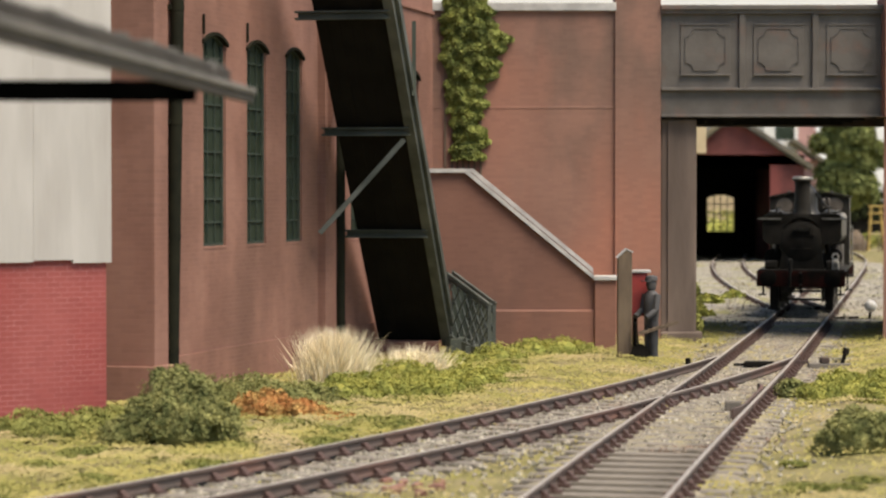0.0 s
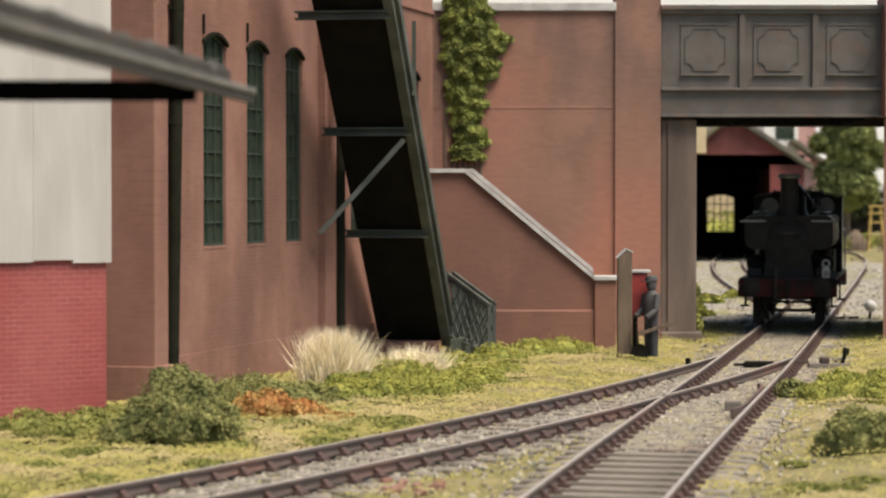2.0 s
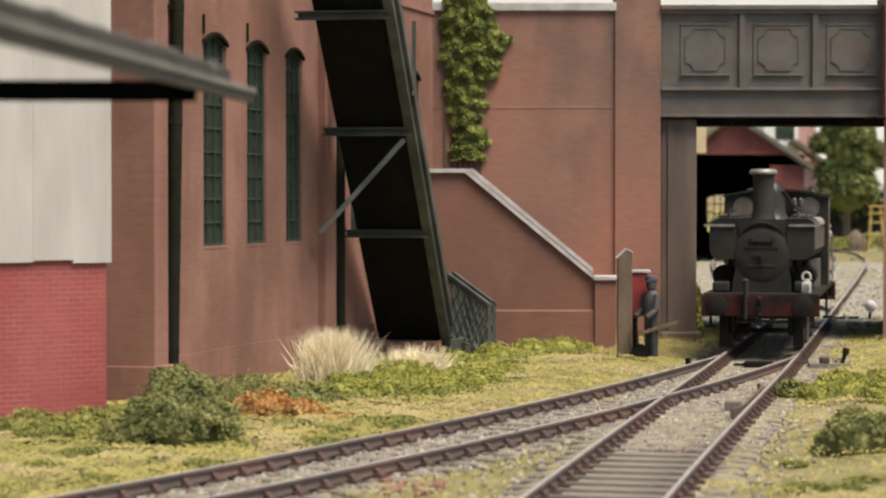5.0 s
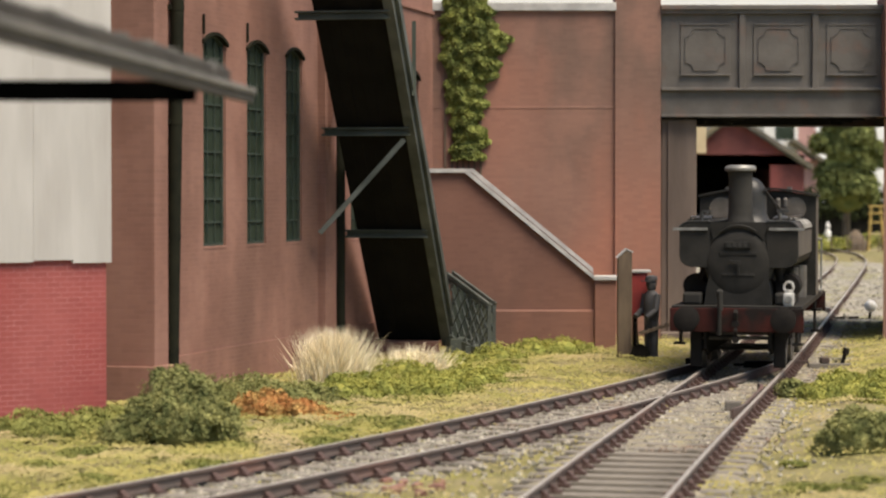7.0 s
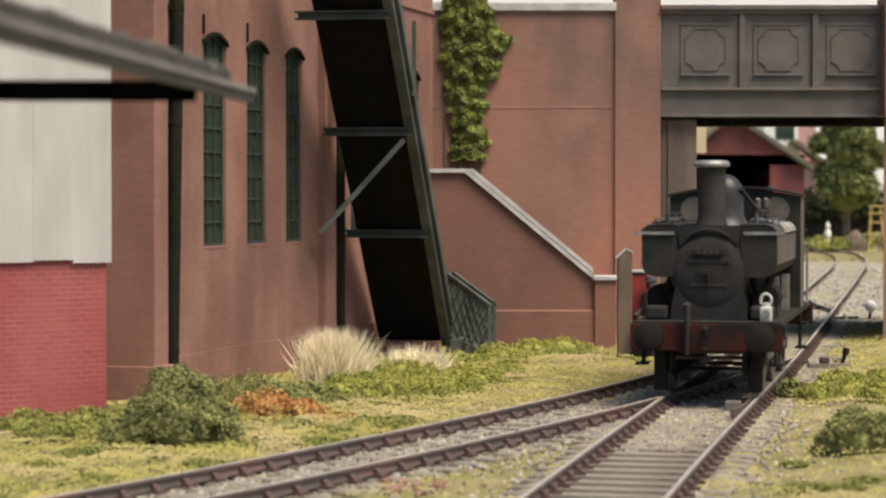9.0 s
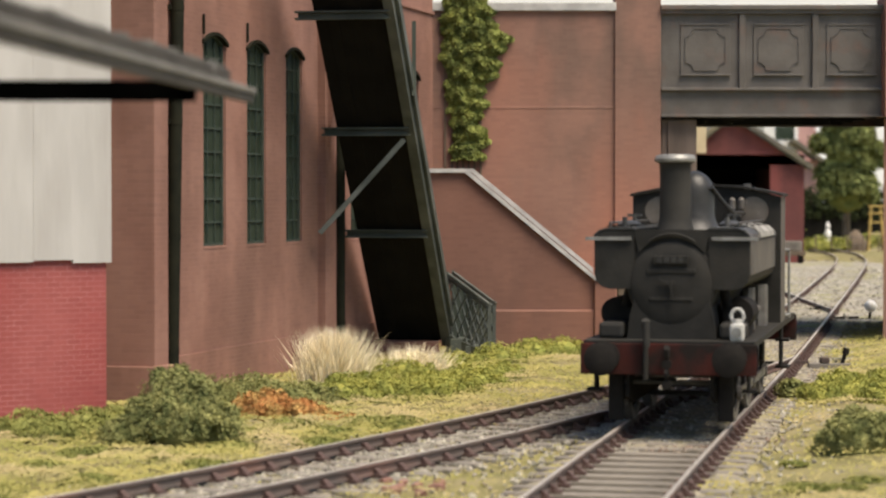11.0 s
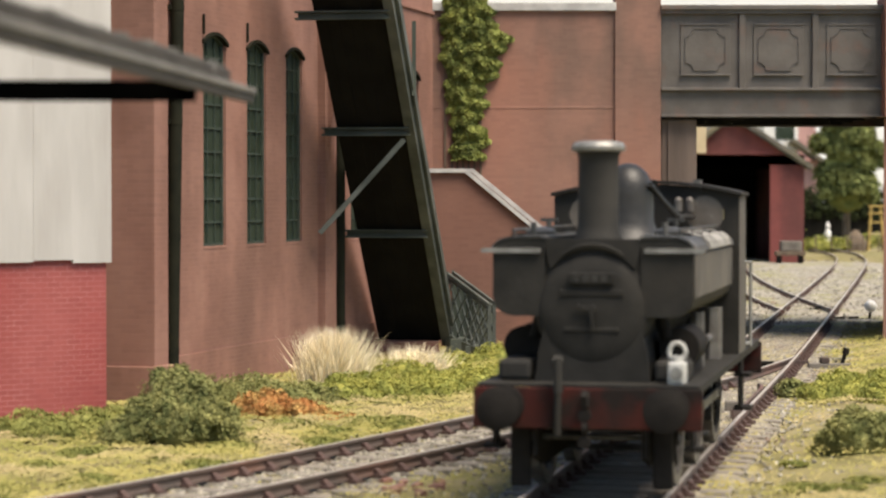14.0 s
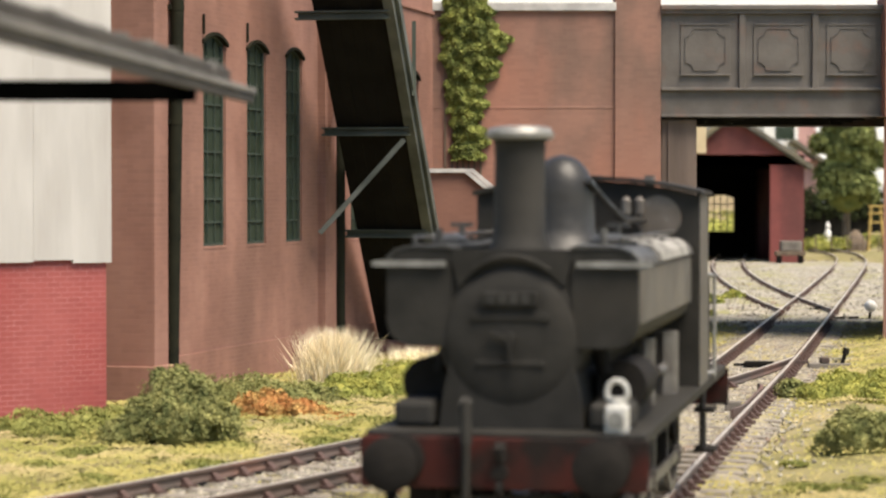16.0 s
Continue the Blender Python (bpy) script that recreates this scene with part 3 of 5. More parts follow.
def downpipe(x, label, h=10.0, lean=0.0):
    """Iron rainwater pipe fixed along the long wall at local x."""
    a = radians(90 - WA)
    px, py = WX + math.cos(a) * x + math.sin(a) * 0.14, WY + math.sin(a) * x - math.cos(a) * 0.14
    d = thing("downpipe", px, py, GZ, 90 - WA, label, "drainpipe", "drainpipes on the works")
    d.matrix_basis = d.matrix_basis @ pose(0, 0, 0, 0, lean, 0)
    bm = B()
    rod(bm, (0, 0, 0.42), (0, 0, h), 0.112, 14)
    part("pipe", bm, M_PIPE, d, smooth=True)
    for z in (0.9, 2.8, 4.7, 6.6, 8.5):
        bm = B()
        rod(bm, (0, 0, z - 0.05), (0, 0, z + 0.05), 0.118, 14)
        box(bm, -0.12, 0.12, 0.06, 0.14, z - 0.045, z + 0.045)
        part("bracket", bm, M_PIPE, d)
    bm = B()
    rod(bm, (0, 0, 0.44), (0.0, -0.22, 0.1), 0.09, 12)
    rod(bm, (0, 0, 0.40), (0, 0, 0.50), 0.11, 12)
    box(bm, -0.12, 0.12, -0.3, 0.02, 0.0, 0.10)
    part("shoe", bm, M_PIPE, d)
    bm = B()
    prism(bm, [(0.10, 0.52), (0.30, 0.36), (0.30, 0.52), (0.14, 0.78)], "y", -0.05, 0.04)
    part("splash_tile", bm, M_STONE, d, "small stained tile by the pipe foot")


def sheet_shed():
    """Lean-to with red brick below and pale vertical sheeting above, standing before the works."""
    x0, y0, x1, y1 = -8.6, 32.2, -5.02, 35.2
    a = math.degrees(math.atan2(y1 - y0, x1 - x0))
    L = math.hypot(x1 - x0, y1 - y0)
    s = thing("sheeted_shed", x0, y0, GZ, a, "lean-to shed, pale grey sheeting over red brick base", "shed")
    zt = 2.27 - GZ
    bm = B()
    box(bm, 0, L - 0.06, 0, 0.3, 0, zt)
    box(bm, L - 0.36, L - 0.06, 0.3, 2.6, 0, zt)
    part("brick_base", bm, M_RED, s, "bright red brick lower wall")
    w = 0.62
    n = int(L / w)
    w = L / n
    for i in range(n):
        bm = B()
        box(bm, i * w + 0.001, (i + 1) * w - 0.001, -0.06 - 0.004 * (i % 2), 0.06, zt - 0.05 + 0.025 * (i % 3), 8.5)
        part("sheet", bm, M_SHEET, s)
    bm = B()
    box(bm, L - 0.05, L + 0.01, 0.06, 2.6, zt - 0.04, 8.5)
    part("end_sheet", bm, M_SHEET, s)
    bm = B()
    box(bm, -0.1, L + 0.1, -0.2, 2.8, 8.5, 8.62)
    part("roof", bm, M_SLATE, s)


def gantry():
    """Steel loading gantry close to the viewer: a lipped runway beam with ash along its top and a black cross beam behind."""
    ax, ay, bx, by = -2.780, 6.0, -1.590, 20.0
    a = math.degrees(math.atan2(by - ay, bx - ax))
    L = math.hypot(bx - ax, by - ay)
    g = thing("loading_gantry", ax, ay, 0, a, "grey steel loading gantry with a dark cross beam", "gantry")
    z = 4.065
    # light on the lip and shadow on the web are in their colours
    bm = B()
    box(bm, 0, L, 0, 0.12, z, z + 0.055, 0.012)
    part("flange", bm, M_FLANGE, g, "steel lip of the beam, painted pale as lit")
    bm = B()
    box(bm, 0, L - 0.05, 0.02, 0.08, z - 0.072, z - 0.001)
    part("runway_beam", bm, M_FASCIA, g)
    bm = B()
    box(bm, 0, L - 1.1, 0.03, 0.11, z + 0.056, z + 0.15, 0.01)
    part("upper_web", bm, M_FASCIA, g)
    rg = np.random.default_rng(5)
    bm = B()
    q = 0.0
    while q < L - 1.2:
        w, h = rg.uniform(0.1, 0.35), rg.uniform(0.008, 0.04)
        box(bm, q, min(q + w, L - 1.12), 0.035 + rg.uniform(0, 0.02), 0.105, z + 0.151, z + 0.151 + h, 0.004)
        q += w + rg.uniform(0.0, 0.12)
    tagged(part("grit_strip", bm, M_SILVER, g, "uneven ridge of grey ash"), kind="stuff")
    bm = B()
    rod(bm, (L - 1.9, 0.04, z + 0.10), (L - 1.9, 0.015, z + 0.10), 0.035, 10)
    part("bolt_head", bm, M_STEEL, g, "pale bolt head")
    bm = B()
    bar(bm, (11.55, 0.05, 3.983), (10.85, 6.7, 3.983), 0.16, 0.15)
    part("cross_beam", bm, M_DARK, g, "black cross beam")
    for u, v in ((0.3, 0.1), (10.85, 6.7)):
        bm = B()
        box(bm, u - 0.12, u + 0.12, v - 0.12, v + 0.12, GZ, z - 0.1)
        part("post", bm, M_FASCIA, g)


def bridge():
    """Road bridge: brick wing wall, pier, plate girder with moulded panels, rendered abutments and the deck."""
    YW = 55.0
    b = thing("road_bridge", 0, YW, GZ, 0, "road bridge with brick abutment and dark iron panelled girder", "bridge")
    g = -GZ
    bm = B()
    box(bm, -1.0, 4.08, 0, 0.6, 0, 7.62 + g)
    part("wing_wall", bm, M_BRICK_WALL, b)
    bm = B()
    box(bm, -1.0, 4.06, -0.09, -0.002, 7.58 + g, 7.78 + g, 0.02)
    box(bm, -1.0, 4.06, -0.002, 0.7, 7.62 + g + 0.004, 7.78 + g, 0.01)
    part("coping", bm, M_COPING, b, "pale stone coping")
    bm = B()
    box(bm, -1.0, 4.08, -0.007, 0.02, 5.29 + g, 5.35 + g, 0.006)
    part("string_course", bm, M_BRICK_WALL, b)
    bm = B()
    box(bm, 4.03, 5.11, -0.07, 0.6, 0, 9.2 + g, 0.015)
    part("pier", bm, M_BRICK_WALL, b, "brick pier")
    # rendered abutment column beneath the girder
    bm = B()
    box(bm, 5.12, 5.98, 0.15, 7.4, 0, 5.06 + g, 0.05)
    box(bm, 5.12, 6.12, 0.05, 7.5, 0, 0.28, 0.04)
    part("abutment", bm, M_STONE, b, "stained grey-brown rendered abutment")
    bm = B()
    box(bm, 5.30, 5.42, 0.10, 0.16, 0.28, 5.0 + g)
    part("abutment_rib", bm, M_STONE, b)
    bm = B()
    prism(bm, [(10.36, 0.0), (12.2, 0.0), (13.7, 7.4), (11.95, 7.4)], "z", 0, 5.06 + g)
    part("abutment", bm, M_BRICK_WALL, b, "brown brick abutment")
    bm = B()
    box(bm, 10.3, 12.3, -0.5, 0.6, 5.1 + g, 9.2 + g)
    part("pier", bm, M_BRICK_WALL, b)
    x0, x1 = 5.12, 14.0
    z0, z1 = 5.09 + g, 7.72 + g
    bm = B()
    box(bm, x0, x1, -0.1, 0.06, z0, z0 + 0.06, 0.012)
    box(bm, x0, x1, 0.0, 0.12, z0 + 0.06, z0 + 0.62)
    box(bm, x0, x1, -0.12, 0.12, z0 + 0.62, z0 + 0.69, 0.012)
    part("bottom_flange", bm, M_IRON, b)
    bm = B()
    box(bm, x0, x1, 0.02, 0.14, z0 + 0.69, z1 - 0.12)
    part("web", bm, M_IRON, b)
    bm = B()
    box(bm, x0 - 0.02, x1, -0.16, 0.2, z1 - 0.12, z1, 0.02)
    box(bm, x0 - 0.02, x1, -0.1, 0.16, z1 - 0.2, z1 - 0.12)
    part("top_rail", bm, M_IRON, b)
    pitch = 1.714
    for i in range(5):
        cx = 6.16 + pitch * i
        bm = B()
        box(bm, cx + 0.5 * pitch - 0.07, cx + 0.5 * pitch + 0.07, -0.07, 0.02, z0 + 0.69, z1 - 0.2, 0.015)
        part("stiffener", bm, M_IRON, b)
        zc, hw, hh = 6.68 + g, 0.585, 0.60
        bm = B()
        box(bm, cx - hw, cx + hw, -0.012, 0.019, zc - hh, zc + hh, 0.008)
        part("panel_plate", bm, M_IRON, b)
        bm = B()
        box(bm, cx - hw - 0.01, cx + hw + 0.01, -0.06, -0.0125, zc - hh - 0.015, zc - hh + 0.022, 0.006)
        part("panel_ledge", bm, M_IRON, b)
        bm = B()
        box(bm, cx - hw, cx + hw, -0.035, -0.0125, zc + hh - 0.03, zc + hh, 0.004)
        part("panel_head", bm, M_IRON, b)
        bm = B()
        w, h, k = 0.47, 0.49, 0.19
        pts = []
        for sx, sz in ((1, -1), (1, 1), (-1, 1), (-1, -1)):
            arc = [(sx * (w - k * math.cos(t)), sz * (h - k * math.sin(t))) for t in np.linspace(0.0, math.pi / 2, 6)]
            if sx * sz > 0:
                arc = arc[::-1]
            pts += arc
        prism(bm, [(cx + p, zc + q) for p, q in pts][::-1], "y", -0.022, -0.0125)
        pan = part("panel", bm, M_IRON, b, "raised panel with scooped corners")
        bm = B()
        for (p0, q0), (p1, q1) in zip(pts, pts[1:] + pts[:1]):
            bar(bm, (cx + p0, -0.034, zc + q0), (cx + p1, -0.034, zc + q1), 0.016, 0.016, (0, 1, 0))
        part("moulding", bm, M_IRON, pan)
    # deck and cross girders share one near-black, darker than the iron girders
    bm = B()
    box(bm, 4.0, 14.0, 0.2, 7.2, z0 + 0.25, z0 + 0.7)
    part("deck", bm, M_BLACK_SHADE, b)
    bm = B()
    box(bm, x0, x1, 7.2, 7.35, z0, z1)
    part("far_girder", bm, M_IRON, b)
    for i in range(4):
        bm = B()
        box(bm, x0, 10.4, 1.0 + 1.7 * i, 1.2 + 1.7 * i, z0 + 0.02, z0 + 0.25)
        part("cross_girder", bm, M_BLACK_SHADE, b)
    # wing wall on the far side of the opening, and fill behind the walls
    bm = B()
    box(bm, -1.0, 4.03, 0.6, 7.4, 0, 7.3 + g)
    part("road_fill", bm, M_BRICK_WALL, b)
    bm = B()
    box(bm, 12.2, 20.0, 0.0, 0.6, 0, 7.62 + g)
    part("wing_wall", bm, M_BRICK_WALL, b)


def ramp_wall():
    """Raked brick stair wall before the bridge, with stone coping and an end pillar."""
    Y = 52.2
    r = thing("stair_wall", 0, Y, GZ, 0, "raked brick stair wall with grey stone coping", "wall")
    k = Y / 4140
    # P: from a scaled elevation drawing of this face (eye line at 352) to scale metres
    P = lambda x, y: ((x - 784) * k, EYE_Z - (y - 352) * k - GZ)
    bm = B()
    x0 = P(690, 0)[0]
    A, C, D = P(822, 306), P(1052, 496), P(1052, 600)
    prism(bm, [(x0, 0), (x0, A[1]), A, C, (C[0], 0)], "y", 0, 0.45)
    part("wall", bm, M_BRICK_RAMP, r)
    bm = B()
    t = 0.09
    prism(bm, [(x0, A[1] + 0.004), (x0, A[1] + t), (A[0] + 0.04, A[1] + t), (C[0], C[1] + t + 0.02), (C[0], C[1] + 0.006), (A[0], A[1] + 0.006)], "y", -0.10, 0.16)
    part("coping", bm, M_COPING, r, "grey weathered coping")
    bm = B()
    prism(bm, [(x0, 0), (x0, A[1] + 0.02), (A[0] + 0.14, A[1] + 0.02), (C[0], C[1] + 0.14), (C[0], 0)], "y", 0.452, 0.62)
    part("rear_wall", bm, M_BRICK_RAMP, r)
    bm = B()
    prism(bm, [(x0, A[1] + 0.03), (x0, A[1] + 0.10), (A[0] + 0.20, A[1] + 0.10), (C[0], C[1] + 0.26), (C[0], C[1] + 0.15), (A[0] + 0.145, A[1] + 0.025)], "y", 0.38, 0.66)
    part("coping", bm, M_COPING, r, "grey weathered coping")
    bm = B()
    e = P(1090, 490)
    box(bm, C[0] + 0.002, e[0], -0.12, 0.5, 0, e[1] - 0.08, 0.012)
    part("pillar", bm, M_BRICK_RAMP, r)
    bm = B()
    box(bm, C[0] - 0.03, e[0] + 0.06, -0.18, 0.56, e[1] - 0.08, e[1] + 0.02, 0.02)
    part("pillar_cap", bm, M_COPING, r, "stone pillar cap")
    bm = B()
    zp = P(0, 548)[1]
    prism(bm, [(-0.06, 0), (-0.06, zp - 0.04), (-0.02, zp), (0.1, zp), (0.1, 0)], "x", x0, C[0])
    part("plinth", bm, M_BRICK_RAMP, r)


def stair_tower():
    """Enclosed steel stair rising towards the viewer along the works, with side girders, cross members and a lattice landing rail."""
    s = thing("works_stair", -0.70, 50.0, GZ, 0, "dark green steel stair, boarded underside blackened as shade", "staircase")
    foot, top = Vector((0, 0, 0.42)), Vector((-1.47, -7.7, 9.4))
    d = (top - foot).normalized()
    side = Vector((0.985, -0.17, 0)).normalized()
    up = side.cross(d).normalized()
    if up.z < 0:
        up = -up
    W = 0.685
    n = (top - foot).length

    def P(a, b, c):
        return foot + d * a + side * b + up * c
    # boarded soffit, near-black to hold the shade of the underside
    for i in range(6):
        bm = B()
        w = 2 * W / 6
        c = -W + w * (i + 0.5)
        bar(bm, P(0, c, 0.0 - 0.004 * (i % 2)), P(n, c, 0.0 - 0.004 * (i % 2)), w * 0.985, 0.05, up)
        part("soffit_board", bm, M_BLACK_SHADE, s)
    # outer stringer and angle: light on this side put into the green
    bm = B()
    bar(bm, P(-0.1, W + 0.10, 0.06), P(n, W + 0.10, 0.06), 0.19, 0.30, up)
    part("stringer", bm, M_GREENLIT, s, "green steel stringer, painted lighter as its lit side")
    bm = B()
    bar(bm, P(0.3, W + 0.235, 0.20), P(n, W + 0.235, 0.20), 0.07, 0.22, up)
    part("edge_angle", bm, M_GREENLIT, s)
    # wall-side stringer takes the same painted shade as the soffit
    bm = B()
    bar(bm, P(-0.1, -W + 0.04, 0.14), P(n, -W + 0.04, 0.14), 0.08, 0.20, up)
    part("stringer", bm, M_BLACK_SHADE, s)
    bm = B()
    q = P((5.15 - GZ - foot.z) / d.z, W + 0.27, 0.05)
    bar(bm, q, q + Vector((0, 0, 1.45)), 0.08, 0.08)
    part("hanger", bm, M_GREEN, s)
    # treads
    for i in range(34):
        q = foot + (top - foot) * ((i + 0.5) / 34)
        bm = B()
        c = q + up * 0.25
        bar(bm, c - side * W, c + side * W, 0.26, 0.04)
        part("tread", bm, M_GREEN, s)
    # cross members, sticking out to the wall side
    for (z, ext) in ((2.49 - GZ, 0.20), (4.53 - GZ, 0.24), (6.68 - GZ, 0.30)):
        a = (z - foot.z) / d.z
        q = P(a, 0, -0.14)
        bm = B()
        bar(bm, q - side * (W + ext + 0.05), q + side * (W + 0.10), 0.16, 0.04)
        bar(bm, q - side * (W + ext + 0.05) + Vector((0, 0, 0.13)), q + side * (W + 0.10) + Vector((0, 0, 0.13)), 0.18, 0.035)
        bar(bm, q - side * (W + ext) + Vector((0, 0.03, 0.065)), q + side * (W + 0.06) + Vector((0, 0.03, 0.065)), 0.03, 0.13)
        part("cross_member", bm, M_GREEN, s)
    a = (4.5 - GZ - foot.z) / d.z
    q = P(a, W, -0.24)
    bm = B()
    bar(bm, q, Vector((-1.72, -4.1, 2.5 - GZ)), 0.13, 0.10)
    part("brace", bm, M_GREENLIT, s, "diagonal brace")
    # footing block
    bm = B()
    box(bm, -0.85, 0.62, -0.45, 0.75, 0, 0.40, 0.02)
    part("footing", bm, M_BRICK, s, "brown brick footing")
    # lower flight turning aside, with lattice rails
    for k, (oy, ox) in enumerate(((-1.15, 0.0), (-0.25, 0.12))):
        A, C = Vector((0.80 + ox, oy + 0.9, 1.82)), Vector((1.70 + ox, oy, 1.18))
        lo_a, lo_c = Vector((A.x, A.y, 0.42)), Vector((C.x, C.y, 0.06))
        bm = B()
        bar(bm, A, C, 0.07, 0.06)
        bar(bm, A - Vector((0, 0, 0.09)), C - Vector((0, 0, 0.09)), 0.04, 0.04)
        part("handrail", bm, M_GREENLIT, s, "green handrail in the lighter lit tone")
        bm = B()
        bar(bm, lo_a, lo_c, 0.09, 0.22)
        part("stringer", bm, M_GREEN, s)
        for u in (0.0, 0.97):
            bm = B()
            q = lo_a.lerp(lo_c, u)
            bar(bm, Vector((q.x, q.y, 0)), Vector((q.x, q.y, A.lerp(C, u).z + 0.05)), 0.07)
            part("rail_post", bm, M_GREENLIT, s)
        for i in range(6):
            for sgn in (1, -1):
                u0, u1 = i / 6, (i + 1) / 6
                p0 = (lo_a.lerp(lo_c, u0), A.lerp(C, u0))
                p1 = (lo_a.lerp(lo_c, u1), A.lerp(C, u1))
                for j in range(3):
                    f0, f1 = j / 3, (j + 1) / 3
                    if sgn < 0:
                        f0, f1 = f1, f0
                    bm = B()
                    bar(bm, p0[0].lerp(p0[1], f0), p1[0].lerp(p1[1], f1), 0.035, 0.02)
                    part("lattice_bar", bm, M_GREENLIT, s)
        bm = B()
        prism(bm, [(lo_a.x, lo_a.z), (lo_c.x, lo_c.z), (C.x, C.z - 0.1), (A.x, A.z - 0.1)], "y", oy + 0.6, oy + 0.62)
        if k == 1:
            part("back_panel", bm, M_GREEN, s)
        else:
            bm.free()
    for i in range(3):
        bm = B()
        box(bm, 0.85 + 0.32 * i, 1.17 + 0.32 * i, -0.6 - 0.2 * i, 0.5 - 0.2 * i, 0.0, 0.45 - 0.14 * i, 0.01)
        part("step", bm, M_GREEN, s)


def ivy(rng):
    """Ivy curtain on the bridge wall: wide shoulder, narrow fall."""
    th = thing("ivy", 0, 55.0, GZ, 0, "bright green ivy climbing the brick bridge wall", "ivy")
    k = 55.0 / 4140
    pts, nr = [], []
    for _ in range(44000):
        px, py = rng.uniform(775, 912), rng.uniform(-30, 300)
        n1 = 7 * math.sin(py * 0.11) + 5 * math.sin(py * 0.27 + 2)
        left = 782 + (8 if py > 120 else 0) + 0.5 * n1 + (10 if py > 200 else 0)
        if py < 75:
            right = 838 + (py + 30) * 0.60
        elif py < 120:
            right = 900 - (py - 75) * 0.42
        elif py < 175:
            right = 881 - (py - 120) * 0.47
        else:
            right = 855
        right += n1 + (6 if py > 240 else 0)
        if not left < px < right or (py > 285 + n1):
            continue
        edge = min(px - left, right - px, 22) / 22
        lump = 0.5 + 0.5 * noise.noise((px * 0.06, py * 0.05, 1))
        depth = (0.06 + 0.42 * edge ** 0.6 * lump) * rng.uniform(0.55, 1)
        pts.append(((px - 784) * k, -depth, EYE_Z - (py - 352) * k - GZ))
        nr.append((0.2, -0.7, 0.5))
    v, f = flakes(rng, np.array(pts), np.array(nr), 0.042, 0.6)
    loose("leaves", v, f, M_LEAF_IVY, th)
    bm = B()
    for i in range(7):
        x = 0.05 + i * 0.14
        z = 0.6
        bar(bm, (x, -0.03, 3.6 if i > 1 else 0.2), (x + 0.05 * math.sin(i), -0.03, 7.5), 0.04)
    part("stems", bm, M_WOOD, th)


def straw(rng, name, x, y, n, spread, hgt, label):
    """A tuft of dry bleached grass: fine curved blades fanning out."""
    th = thing(name, x, y, GZ + 0.02, 0, label, "grass tuft")
    verts, faces = [], []
    for _ in range(n):
        bx, by = rng.normal(0, spread * 0.5), rng.normal(0, spread * 0.35)
        lean = np.array([bx * 0.2 + rng.normal(0.03, 0.2), by * 0.4 + rng.normal(0, 0.16), 0])
        h = hgt * rng.uniform(0.4, 1.0) * (1 - 0.12 * abs(bx) / spread)
        a = rng.uniform(0, 3.14)
        w = 0.009 * np.array([math.cos(a), math.sin(a), 0])
        b0 = np.array([bx, by, 0.0])
        m = b0 + lean * 0.4 + np.array([0, 0, h * 0.55])
        t = b0 + lean * 1.1 + np.array([0, 0, h])
        i = len(verts)
        verts += [b0 - w, b0 + w, m + w * 0.8, m - w * 0.8, t]
        faces += [(i, i + 1, i + 2, i + 3), (i + 3, i + 2, i + 4)]
    loose("straw", verts, faces, M_STRAW, th)


# ---- small things by the line ----
def post():
    bm = B()
    prism(bm, [(-0.15, 0), (-0.15, 2.18), (0.03, 2.36), (0.15, 2.30), (0.15, 0)], "y", -0.13, 0.13)
    bmesh.ops.bevel(bm, geom=bm.edges[:], offset=0.015, segments=1, affect="EDGES")
    p = thing("timber_post", 3.78, 48.7, GZ, 0, "weathered upright sleeper post with pale sloped top", "post")
    part("shaft", bm, M_WOOD, p)
    bm = B()
    bar(bm, (-0.17, 0, 2.19), (0.03, 0, 2.375), 0.28, 0.03)
    bar(bm, (0.03, 0, 2.375), (0.17, 0, 2.31), 0.28, 0.03)
    part("cap", bm, M_COPING, p, "pale cap strip")


def red_box():
    c = thing("red_cabinet", 4.13, 49.3, GZ, 0, "red lineside cabinet with pale lid on a leg", "cabinet")
    bm = B()
    box(bm, -0.2, 0.17, -0.16, 0.16, 0.95, 1.86, 0.02)
    part("body", bm, M_REDPAINT, c)
    bm = B()
    box(bm, -0.25, 0.24, -0.2, 0.2, 1.86, 1.92, 0.012)
    part("lid", bm, M_COPING, c)
    bm = B()
    box(bm, -0.13, -0.03, -0.06, 0.06, 0, 0.95)
    part("leg", bm, M_BLACK_SHADE, c)


def figure():
    """Plain miniature railwayman of cast metal, one mesh."""
    bm = B()
    for sx in (-0.085, 0.085):
        rod(bm, (sx, 0, 0.02), (sx, 0, 0.86), 0.085, 10, 0.105)
        box(bm, sx - 0.06, sx + 0.06, -0.19, 0.08, 0, 0.09, 0.02)
    lathe(bm, [(0.17, 0.78), (0.21, 1.0), (0.22, 1.25), (0.2, 1.42), (0.1, 1.5)], 12, Matrix.Diagonal((1, 0.68, 1, 1)))
    for sx in (-1, 1):
        rod(bm, (sx * 0.22, 0, 1.42), (sx * 0.25, -0.05, 1.1), 0.07, 8)
        rod(bm, (sx * 0.25, -0.05, 1.1), (sx * 0.20, -0.26, 0.95), 0.06, 8)
    lathe(bm, [(0.05, 1.46), (0.1, 1.54), (0.115, 1.64), (0.1, 1.73)], 10)
    lathe(bm, [(0.13, 1.70), (0.14, 1.74), (0.12, 1.80), (0.03, 1.82)], 10)
    box(bm, -0.11, 0.11, -0.2, -0.06, 1.69, 1.71)
    solid("figurine", bm, M_FIGURE, 4.36, 48.9, GZ, -60, "small dark grey model railwayman figurine standing on turf", "figurine", smooth=True)


